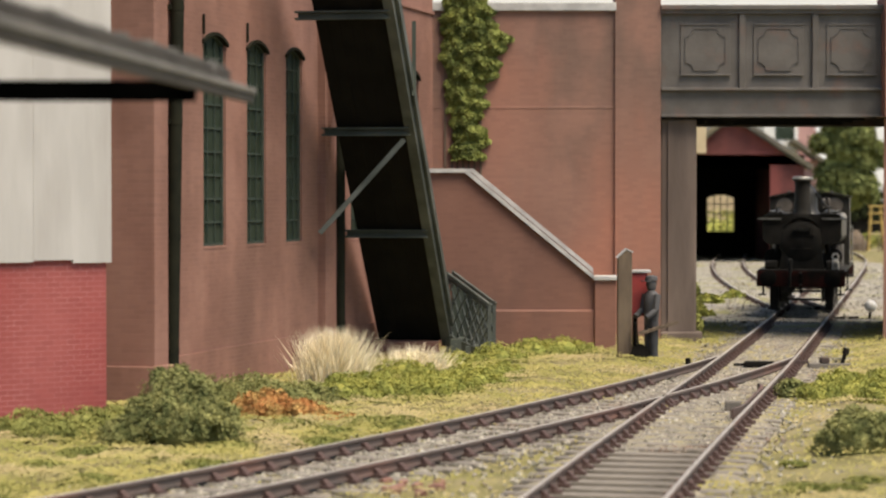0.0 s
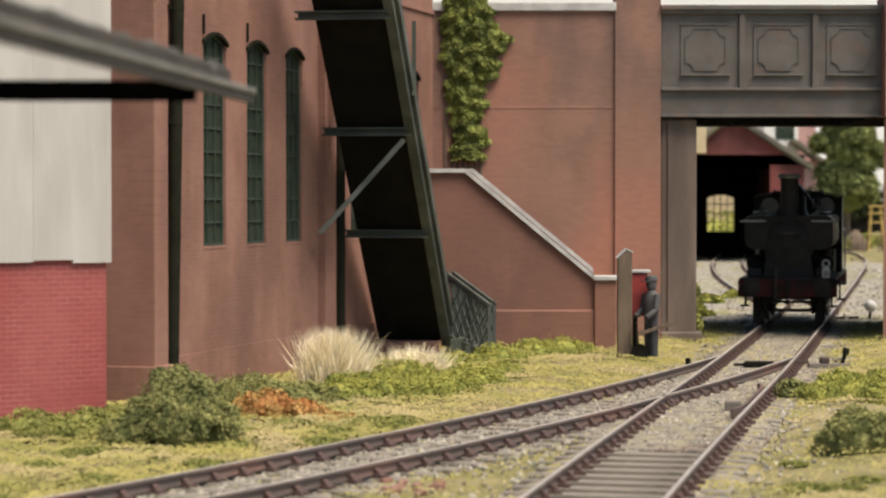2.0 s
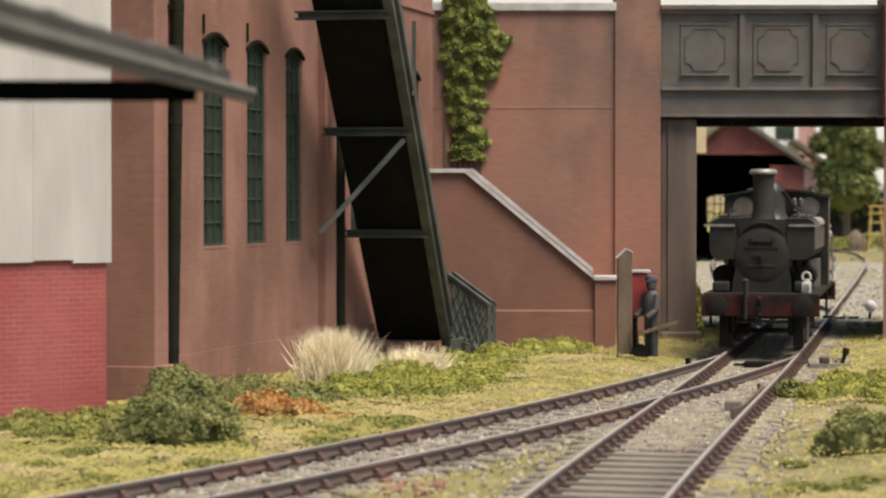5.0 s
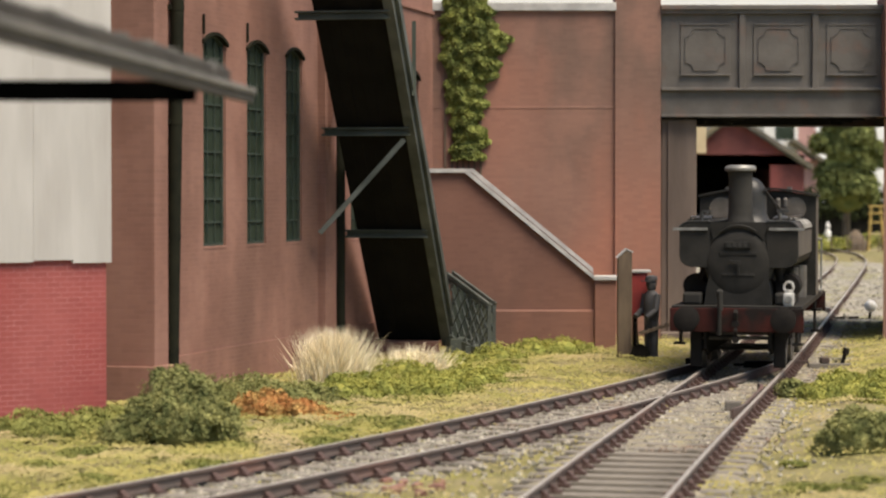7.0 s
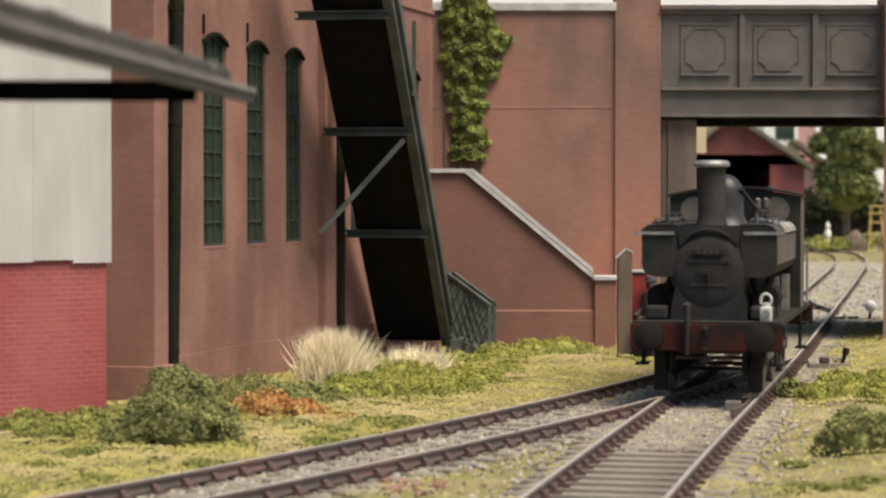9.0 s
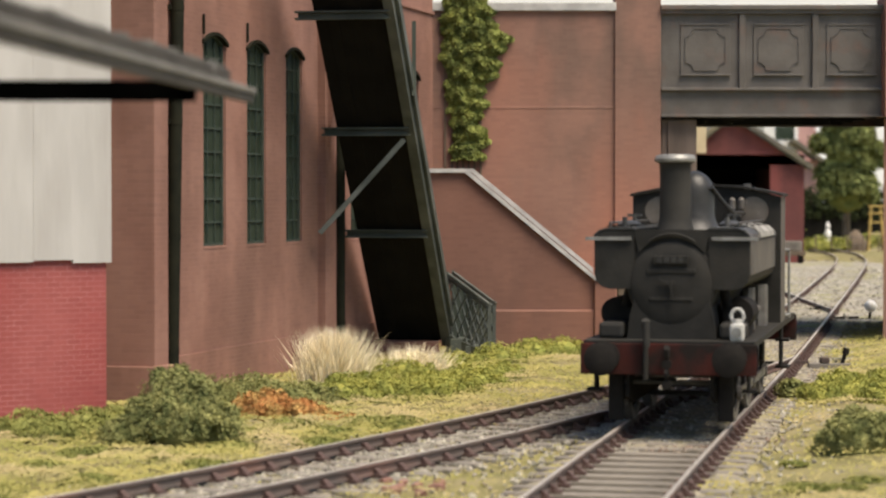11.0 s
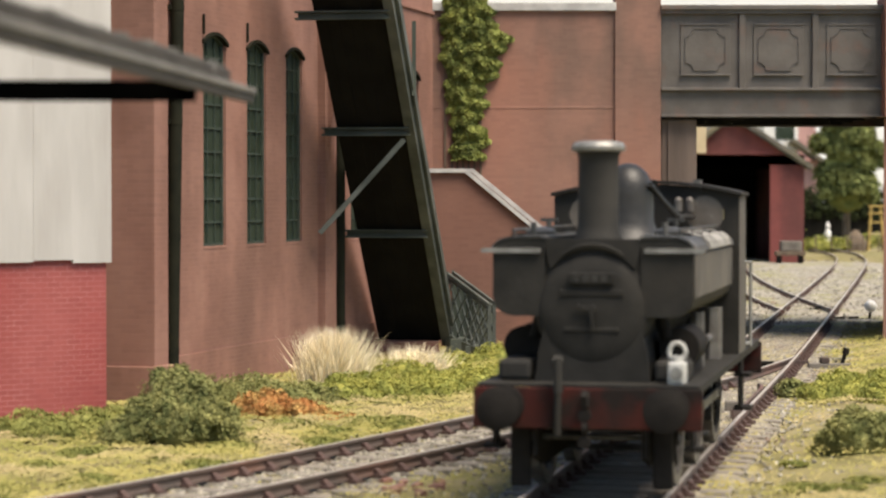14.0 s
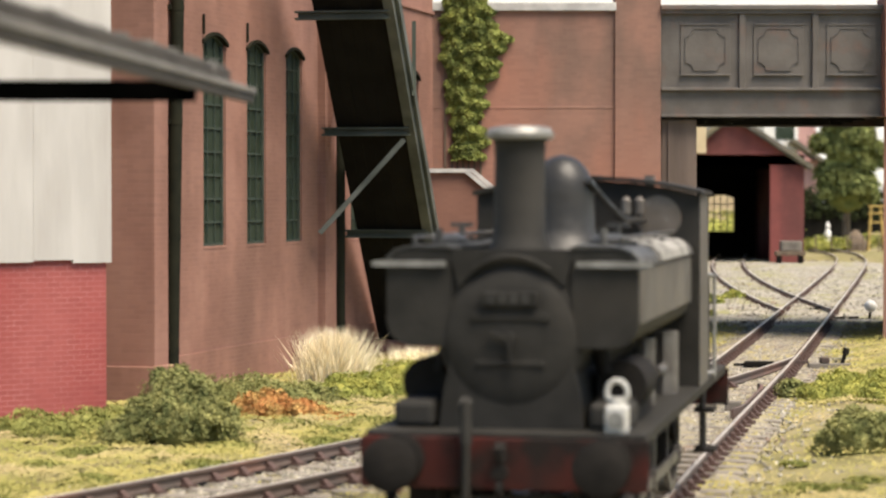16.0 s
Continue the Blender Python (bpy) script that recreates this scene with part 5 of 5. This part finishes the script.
        rod(bm, (s * 0.86, 2.9, 1.23), (s * 0.86, 2.9, 1.86), 0.09, 8)
        rod(bm, (s * 0.9, 4.2, 1.23), (s * 0.9, 4.2, 1.86), 0.14, 8)
        rod(bm, (s * 0.9, 3.5, 1.5), (s * 0.9, 4.3, 1.5), 0.05, 8)
        part("injector", bm, M_STEEL, lo)
        # cab steps
        for y in (6.5,):
            bm = B()
            box(bm, min(s * 1.06, s * 1.10), max(s * 1.06, s * 1.10), y - 0.22, y + 0.22, 0.42, 1.19)
            box(bm, min(s * 1.0, s * 1.22), max(s * 1.0, s * 1.22), y - 0.22, y + 0.22, 0.42, 0.46)
            box(bm, min(s * 1.0, s * 1.22), max(s * 1.0, s * 1.22), y - 0.22, y + 0.22, 0.86, 0.90)
            part("cab_step", bm, M_UNDER, lo)
        bm = B()
        box(bm, min(s * 1.04, s * 1.08), max(s * 1.04, s * 1.08), 0.35, 0.6, 0.5, 1.19)
        box(bm, min(s * 0.98, s * 1.18), max(s * 0.98, s * 1.18), 0.32, 0.62, 0.5, 0.54)
        part("front_step", bm, M_UNDER, lo)
    # plate joining the tanks over the smokebox
    bm = B()
    n = 12
    arc = [(0.62 * math.cos(t), 1.95 + 0.70 * math.sin(t)) for t in np.linspace(0.75, math.pi - 0.75, n)]
    prism(bm, [(0.54, 2.745), (-0.54, 2.745)] + arc[::-1], "y", 0.36, 0.42)
    box(bm, -0.53, 0.53, 0.40, 0.44, 1.95, 2.75)
    part("front_plate", bm, M_LOCO, lo)
    bm = B()
    arc2 = [Vector((0.60 * math.cos(t), 0.325, 1.97 + 0.72 * math.sin(t))) for t in np.linspace(1.0, math.pi - 1.0, 11)]
    for a, c in zip(arc2, arc2[1:]):
        rod(bm, a, c, 0.02, 6)
    part("handrail", bm, M_LOCO, lo)
    # chimney and dome
    bm = B()
    lathe(bm, [(0.29, 2.66), (0.265, 2.74), (0.24, 2.82), (0.222, 2.9), (0.218, 3.54), (0.225, 3.66), (0.25, 3.69)], 28, Matrix.Translation((0, 0.8, 0)))
    ch = part("chimney", bm, M_STACK, lo, "tall parallel chimney", smooth=True)
    bm = B()
    lathe(bm, [(0.26, 3.685), (0.29, 3.70), (0.295, 3.74), (0.26, 3.79), (0.19, 3.80), (0.18, 3.74)], 28, Matrix.Translation((0, 0.8, 0)))
    part("chimney_cap", bm, M_BRIGHT, ch, "pale worn chimney rim", smooth=True)
    bm = B()
    prof = [(0.46, 2.66), (0.36, 2.78), (0.31, 2.9), (0.31, 3.2)] + [(0.31 * math.cos(t), 3.22 + 0.38 * math.sin(t)) for t in np.linspace(0.2, 1.45, 7)]
    lathe(bm, prof, 24, Matrix.Translation((0, 3.3, 0)))
    part("dome", bm, M_OILY, lo, "oily black domed steam dome", smooth=True)
    bm = B()
    lathe(bm, [(0.2, 2.7), (0.17, 2.85), (0.15, 3.2), (0.18, 3.3), (0.15, 3.36)], 18, Matrix.Translation((0, 4.5, 0)))
    part("safety_valve", bm, M_LOCOTOP, lo, smooth=True)
    bm = B()
    pp = [Vector((0.28, 3.1, 3.35)), Vector((0.4, 3.5, 3.15)), Vector((0.52, 4.0, 2.97)), Vector((0.6, 5.05, 2.95))]
    for a, c in zip(pp, pp[1:]):
        rod(bm, a, c, 0.03, 7)
    part("whistle_pipe", bm, M_OILY, lo)
    for x in (0.42, 0.56):
        bm = B()
        lathe(bm, [(0.03, 2.9), (0.03, 3.0), (0.055, 3.02), (0.055, 3.16), (0.02, 3.2)], 10, Matrix.Translation((x, 4.95, 0)))
        part("whistle", bm, M_STEEL, lo, "small dull brass whistle")
    # cab
    cab = thing("cab", 0, 0, 0)
    cab.parent = lo
    CW = 1.17
    top = [(CW * math.sin(t), 3.21 + 0.16 * (1 - (math.sin(t)) ** 2)) for t in np.linspace(-math.pi / 2, math.pi / 2, 11)]
    bm = B()

    def ring_plate(bm, y0, y1):
        """Cab front with two round spectacle openings: upper half made of strips round the holes."""
        xs = [-CW, -0.98, -0.50, 0.50, 0.98, CW]
        zc, r = 2.98, 0.21
        for i in range(5):
            a, c = xs[i], xs[i + 1]
            mid = (a + c) / 2
            up = lambda x: 3.21 + 0.16 * (1 - (x / CW) ** 2)
            if abs(mid) > 0.6 and abs(mid) < 0.9:
                m_ = 12
                lowr = [(mid + (c - a) / 2 * -math.cos(math.pi * j / m_), zc - r * math.sin(math.pi * j / m_)) for j in range(m_ + 1)]
                prism(bm, [(a, 1.23), (c, 1.23)] + lowr[::-1], "y", y0, y1)
                upr = [(p, 2 * zc - q) for p, q in lowr]
                prism(bm, upr + [(c, up(c)), (a, up(a))], "y", y0, y1)
            else:
                prism(bm, [(a, 1.23), (c, 1.23), (c, up(c)), (mid, up(mid)), (a, up(a))], "y", y0, y1)
    ring_plate(bm, 5.09, 5.13)
    bmesh.ops.remove_doubles(bm, verts=bm.verts[:], dist=1e-4)
    part("cab_front", bm, M_LOCO, cab)
    for x in (-0.74, 0.74):
        bm = B()
        m = Matrix.Translation((x, 5.085, 2.98)) @ Euler((-math.pi / 2, 0, 0)).to_matrix().to_4x4()
        lathe(bm, [(0.235, 0), (0.235, 0.02)], 20, m)
        part("spectacle_glass", bm, M_WINDOWCAB, cab, "dusty round cab window")
    for s in (-1, 1):
        bm = B()
        a, c = min(s * CW, s * (CW - 0.04)), max(s * CW, s * (CW - 0.04))
        box(bm, a, c, 5.13, 6.1, 1.23, 3.21)
        part("cab_side", bm, M_TANKSIDE, cab)
        bm = B()
        rod(bm, (s * (CW + 0.05), 6.3, 1.25), (s * (CW + 0.05), 6.3, 2.35), 0.022, 8)
        rod(bm, (s * (CW + 0.05), 6.3, 2.35), (s * (CW - 0.02), 6.09, 2.36), 0.022, 8)
        rod(bm, (s * (CW + 0.05), 6.3, 1.30), (s * (CW - 0.02), 6.09, 1.30), 0.022, 8)
        part("grab_rail", bm, M_BRIGHT, cab, "pale steel grab rail")
    bm = B()
    lo_ = [(p * 1.03, q + 0.004) for p, q in top]
    prism(bm, lo_ + [(p, q + 0.04) for p, q in lo_[::-1]], "y", 5.0, 6.2)
    part("cab_roof", bm, M_LOCO, cab, smooth=False)
    for x in (-0.62, 0.05, 0.62):
        bm = B()
        box(bm, x - 0.05, x + 0.05, 5.3, 5.42, 3.25, 3.42)
        part("roof_fitting", bm, M_LOCOTOP, cab)
    bm = B()
    box(bm, -1.0, 1.0, 7.1, 8.4, 1.23, 2.3, 0.03)
    part("bunker", bm, M_LOCO, lo)
    bm = B()
    prism(bm, [(0.60, 2.796), (0.90, 2.785), (1.02, 2.752), (1.085, 2.695), (1.108, 2.62), (1.114, 2.62), (1.094, 2.70), (1.026, 2.765), (0.90, 2.80), (0.60, 2.81)], "y", 1.7, 4.7)
    part("ash_dust", bm, M_ASH, lo, "pale ash dust lying on the tank top")
    # frames and under-gear
    for x in (-0.58, 0.58):
        bm = B()
        prism(bm, [(0.1, 0.45), (0.6, 0.32), (7.8, 0.32), (8.38, 0.5), (8.38, 1.19), (0.1, 1.19)], "x", x - 0.025, x + 0.025)
        part("frame", bm, M_UNDER, lo)
        bm = B()
        box(bm, min(x * 1.12, x * 1.5), max(x * 1.12, x * 1.5), 0.28, 0.34, 0.10, 0.80, 0.02)
        bar(bm, (x * 1.3, 0.34, 0.78), (x * 1.3, 0.75, 0.95), 0.12, 0.08)
        rod(bm, (x * 1.62, 0.55, 1.19), (x * 1.30, 0.72, 0.16), 0.045, 8)
        part("guard_iron", bm, M_UNDER, lo)
        for ya in AXLES:
            bm = B()
            box(bm, min(x * 1.15, x * 1.38), max(x * 1.15, x * 1.38), ya - WHEEL_R - 0.14, ya - WHEEL_R - 0.02, 0.36, 0.82, 0.02)
            part("brake_block", bm, M_UNDER, lo)
    for z, y in ((0.62, 0.55), (0.70, 0.75), (0.30, 2.6), (0.18, 5.6)):
        bm = B()
        rod(bm, (-0.75, y, z), (0.75, y, z), 0.035, 8)
        part("brake_beam", bm, M_LOCOTOP, lo)
    bm = B()
    box(bm, -0.5, 0.5, 1.6, 7.6, 0.78, 1.2)
    part("ashpan", bm, M_UNDER, lo)
    for x, y in ((0.72, 0.9), (-0.72, 0.9)):
        bm = B()
        bar(bm, (x, y, 1.2), (x, y + 0.05, 0.25), 0.07, 0.04)
        part("brake_hanger", bm, M_STEEL, lo)
    # headlamp
    bm = B()
    box(bm, -0.095, 0.095, -0.10, 0.10, 0, 0.24, 0.025)
    rod(bm, (0, 0, 0.24), (0, 0, 0.30), 0.07, 12)
    lamp = part("headlamp", bm, M_LAMP, lo, "white oil headlamp above the buffer")
    lamp.location = (0.93 * S, 0.14 * S, 1.23 * S)
    bm = B()
    hp = [Vector((0.085 * math.cos(t), 0, 0.34 + 0.10 * math.sin(t))) for t in np.linspace(-0.7, math.pi + 0.7, 13)]
    for a, c in zip(hp, hp[1:]):
        rod(bm, a, c, 0.024, 8)
    part("handle", bm, M_LAMP, lamp, "white hoop handle")
    bm = B()
    rod(bm, (0, -0.10, 0.12), (0, -0.13, 0.12), 0.07, 14)
    part("lens", bm, M_BRIGHT, lamp)
    # wheels
    wheels, rods = [], []
    for y in AXLES:
        for s in (-1, 1):
            w = thing("wheel", s * 0.72, y, WHEEL_R)
            w.parent = lo
            bm = B()
            m = Euler((0, math.pi / 2, 0)).to_matrix().to_4x4()
            t = 0.07
            rings = []
            for r, q in ((0.58, -t), (WHEEL_R, -t), (WHEEL_R, t), (0.58, t)):
                rings.append([bm.verts.new((q, r * math.cos(a), r * math.sin(a))) for a in np.linspace(0, 2 * math.pi, 32, endpoint=False)])
            for a, c in zip(rings, rings[1:] + rings[:1]):
                for i in range(32):
                    bm.faces.new((a[i], a[(i + 1) % 32], c[(i + 1) % 32], c[i]))
            part("tyre", bm, M_STEEL, w, "worn steel tyre")
            bm = B()
            for i in range(12):
                a = i * math.pi / 6
                bar(bm, (0, 0.1 * math.cos(a), 0.1 * math.sin(a)), (0, 0.6 * math.cos(a), 0.6 * math.sin(a)), 0.06, 0.06, (1, 0, 0))
            part("spokes", bm, M_UNDER, w)
            bm = B()
            rod(bm, (-0.09, 0, 0), (0.09, 0, 0), 0.14, 16)
            rod(bm, (0, 0.3, 0), (s * 0.16, 0.3, 0), 0.06, 12)
            part("hub", bm, M_UNDER, w)
            wheels.append(w)
    for s in (-1, 1):
        bm = B()
        bar(bm, (s * 0.84, AXLES[0], WHEEL_R), (s * 0.84, AXLES[2], WHEEL_R), 0.04, 0.11)
        for y in AXLES:
            rod(bm, (s * 0.81, y, WHEEL_R), (s * 0.88, y, WHEEL_R), 0.11, 14)
        rods.append(part("coupling_rod", bm, M_STEEL, lo, "steel coupling rod"))
    return lo, wheels, rods


# ---- build ----
rng = np.random.default_rng(11)
build_ground()
long_building()
downpipe(-0.33, "dark iron rainwater pipe on the brown brick works", lean=2.6)
downpipe(8.72, "dark iron rainwater pipe on the brown brick works", 9.0)
sheet_shed()
bridge()
ramp_wall()
stair_tower()
gantry()
engine_shed()
far_house()
bm = B()
box(bm, -140, 160, 300, 301, -4, 90)
solid("backdrop", bm, M_BACK, 0, 0, 0, 0, "plain white backscene board", "backdrop", kind="structure")
tree(rng, "garden_tree", 31.9, 185, GZ, 3.3, 15.0, "tall dense dark-green garden tree", 64000, 0.15)
far_garden(rng)
ivy(rng)
straw(rng, "straw_tuft", -1.98, 41.6, 3000, 0.44, 1.22, "tall bleached dry grass tuft beside the works")
straw(rng, "straw_tuft", -0.52, 44.2, 800, 0.55, 0.72, "short bleached dry grass tuft by the stair footing")
heap("bush", rng, [(-0.05, 0.2, 0.55, 0.42, 0.4, 0.46), (-0.4, 0.1, 0.3, 0.36, 0.4, 0.36), (0.3, 0, 0.48, 0.36, 0.4, 0.42), (0.05, -0.3, 0.3, 0.5, 0.4, 0.34), (-0.7, 0, 0.16, 0.36, 0.36, 0.24), (0.55, 0.0, 0.24, 0.3, 0.35, 0.34)], 38000, 0.022, M_LEAF_DK, -3.6, 31.9, GZ, "rounded dark-green bush in front of the works", "bush", M_LEAF_DK)
heap("flower_clump", rng, [(0, 0, 0.1, 0.1, 0.1, 0.14), (0.08, -0.05, 0.05, 0.1, 0.08, 0.08)], 260, 0.026, M_YELLOW, -3.07, 31.75, GZ, "small bright yellow flowers at the bush foot", "flowers")
rub = thing("brick_rubble", -0.3, 27.0, GZ, 0, "scattered brown-red brick rubble between tracks", "rubble")
for i in range(14):
    bm = B()
    x, y, a = rng.normal(0, 0.28), rng.normal(0, 0.3), rng.uniform(0, 3)
    bar(bm, (x, y, 0.06), (x + 0.13 * math.cos(a), y + 0.13 * math.sin(a), 0.075), 0.09, 0.06)
    part("brick", bm, M_BRICK, rub)
heap("rust_plant", rng, [(0, 0, 0.18, 0.34, 0.3, 0.3), (0.5, 0.1, 0.14, 0.36, 0.3, 0.2), (-0.3, 0.1, 0.15, 0.28, 0.3, 0.26), (0.95, 0, 0.06, 0.35, 0.25, 0.1)], 5000, 0.026, M_LEAF_RU, -2.65, 35.4, GZ, "low orange-brown autumn plant beside the bush", "plant")
for (x, y, r, n) in ((-2.9, 37.6, 0.55, 1200), (-2.3, 38.2, 0.5, 1000), (-3.3, 38.6, 0.6, 1200), (-1.7, 38.6, 0.55, 1000), (-1.1, 39.0, 0.6, 1200), (-0.5, 39.4, 0.55, 1000), (0.05, 40.2, 0.5, 900), (-1.5, 40.6, 0.5, 800), (-0.75, 43.5, 0.5, 900), (0.4, 42.6, 0.45, 800), (0.2, 46.3, 0.45, 700), (1.1, 47.8, 0.5, 700), (1.9, 50.0, 0.5, 600), (2.6, 50.6, 0.5, 600), (-5.9, 33.0, 0.5, 900), (-5.2, 33.8, 0.45, 800), (-4.75, 34.6, 0.4, 700), (-5.5, 32.4, 0.4, 700), (-4.9, 33.0, 0.35, 600), (0.6, 41.4, 0.45, 800), (1.0, 44.0, 0.4, 600), (-0.2, 41.6, 0.4, 700), (-2.6, 36.6, 0.4, 700)):
    heap("moss_clump", rng, [(0, 0, r * 0.15, r * 0.85, r * 0.8, r * 0.62), (r * 0.8, 0.1, r * 0.1, r * 0.6, r * 0.6, r * 0.5), (-r * 0.7, -0.1, r * 0.1, r * 0.5, r * 0.5, r * 0.45)], n * 4, 0.023, M_MOSS if x < -4.5 else M_LEAF_DK if y < 39 and x < -2 else M_LEAF_YG, x, y, GZ, "low mossy green foam clump on the turf", "plant clump")
for (x, y, r, n) in ((6.35, 39.0, 0.42, 800), (6.95, 39.3, 0.5, 1000), (7.3, 38.4, 0.45, 900), (7.6, 40.2, 0.5, 900), (6.9, 40.6, 0.4, 700), (7.8, 41.3, 0.45, 800), (7.2, 42.2, 0.4, 700)):
    heap("moss_clump", rng, [(0, 0, r * 0.15, r * 0.9, r * 0.8, r * 0.6), (r * 0.7, 0.1, r * 0.1, r * 0.6, r * 0.6, r * 0.45)], n * 4, 0.023, M_LEAF_YG, x, y, GZ, "bright yellow-green foam clump beside the track", "plant clump")
heap("bush", rng, [(0, 0, 0.3, 0.36, 0.4, 0.36), (0.4, 0.1, 0.26, 0.36, 0.4, 0.32), (-0.25, 0.1, 0.2, 0.25, 0.3, 0.25), (0.8, 0, 0.25, 0.35, 0.4, 0.34)], 16000, 0.023, M_LEAF_DK, 5.48, 30.9, GZ - 0.08, "small dark-green bush on sandy turf", "bush")
heap("bush", rng, [(0, 0, 0.12, 0.24, 0.2, 0.2), (0.2, 0, 0.1, 0.18, 0.2, 0.16)], 700, 0.045, M_LEAF_DK, 5.85, 39.4, GZ, "tiny dark-green foam bush", "bush")
for i in range(9):
    heap("creeper", rng, [(0, 0, 0.2 + 0.7 * (i % 4) * (1 - 0.05 * i), 0.13, 0.3, 0.42), (0.03, 0.2, 0.1, 0.12, 0.25, 0.2)], 500, 0.05, M_MOSS, 6.06 + 0.04 * math.sin(i * 2), 55.9 + 0.75 * i, GZ, "green creeper against the bridge abutment", "plant")
for i in range(34):
    y = rng.uniform(25.5, 35.0)
    x = branch_x(y) - rng.uniform(1.7, 4.6)
    r = rng.uniform(0.16, 0.34)
    heap("moss_clump", rng, [(0, 0, 0, r, r * 0.9, r * 0.34), (r * 0.8, 0.05, 0, r * 0.6, r * 0.6, r * 0.26)], 1300, 0.022, M_MOSS, x, y, GZ + 0.05, "low olive foam clump on the near turf", "plant clump")
for i in range(12):
    y = rng.uniform(24.5, 37.0)
    x = main_x(y) + rng.uniform(1.6, 3.0)
    r = rng.uniform(0.12, 0.24)
    heap("moss_clump", rng, [(0, 0, 0, r, r * 0.9, r * 0.26), (r * 0.8, 0.05, 0, r * 0.6, r * 0.6, r * 0.2)], 800, 0.022, M_MOSS, x, y, GZ + 0.05, "low olive foam clump on the near turf", "plant clump")
post()
red_box()
figure()
barrow()
point_gear()
LOCO, WHEELS, RODS = locomotive()
turf(rng)
ribbon("ballast_bed", main_x, 14, 110, 1.55, GZ + 0.03, 1, "grey-tan ballast bed of the running line")
ribbon("ballast_bed", branch_x, 18, 47, 1.45, GZ + 0.026, 2, "grey-tan ballast bed of the curved siding")
yard = lambda y: 0.5 * (main_x(y) + shed_x(max(y, 66))) - (2.2 if y < 66 else 0.8)
ribbon("gravel_yard", yard, 63, 124, 6.2, GZ + 0.10, 5, "dusty grey gravel yard before the engine shed")
ribbon("ballast_bed", shed_x, 68, 134, 1.6, GZ + 0.02, 3, "grey-tan ballast bed of the shed road")
stones(rng)
track("running_line", main_x, 14, 150, "rusty bullhead running line on old timber sleepers", sleepers=(14, 110))
track("siding_track", branch_x, 19, 47.6, "rusty curved siding on old timber sleepers", sleepers=(19, 42))
track("shed_road", shed_x, 67, 136, "rusty engine shed road", sleepers=(70, 120))

# place of the locomotive's front beam along the line: seconds, scale metres from the viewer
RUN = [(0.0, 64.36), (0.5, 62.6), (1.0, 61.05), (2.0, 57.72), (3.0, 54.45), (4.0, 50.9), (6.5, 43.88), (7.0, 42.55), (9.0, 37.1), (11.5, 30.78), (12.0, 29.5), (14.0, 24.62), (16.0, 19.39)]


def motions():
    ts = np.array([r[0] for r in RUN])
    ds = np.array([r[1] for r in RUN])
    c = np.polyfit(ts - 8, ds, 5)
    steps = [i * 0.2 for i in range(81)]
    ys = [float(np.polyval(c, t - 8)) for t in steps]

    def at(y):
        e = 0.4
        ym = y + 4.0
        return pose((main_x(y) - 0.03) * S, y * S, 0, 0, 0, -math.degrees(math.atan2(main_x(ym + e) - main_x(ym - e), 2 * e)))
    walk(LOCO, [(t, at(y)) for t, y in zip(steps, ys)])
    run = [0.0]
    for a, b in zip(ys, ys[1:]):
        run.append(run[-1] + math.hypot(b - a, main_x(b) - main_x(a)))
    for i, w in enumerate(WHEELS):
        s = -1 if i % 2 == 0 else 1
        ph = 0 if s < 0 else 90
        walk(w, [(t, pose(s * 0.72 * S, AXLES[i // 2] * S, WHEEL_R * S, math.degrees(q / WHEEL_R) + ph, 0, 0)) for t, q in zip(steps, run)])
    for i, r in enumerate(RODS):
        ph = 0 if i == 0 else math.pi / 2
        walk(r, [(t, pose(0, 0.3 * math.cos(q / WHEEL_R + ph) * S, 0.3 * math.sin(q / WHEEL_R + ph) * S)) for t, q in zip(steps, run)])


motions()
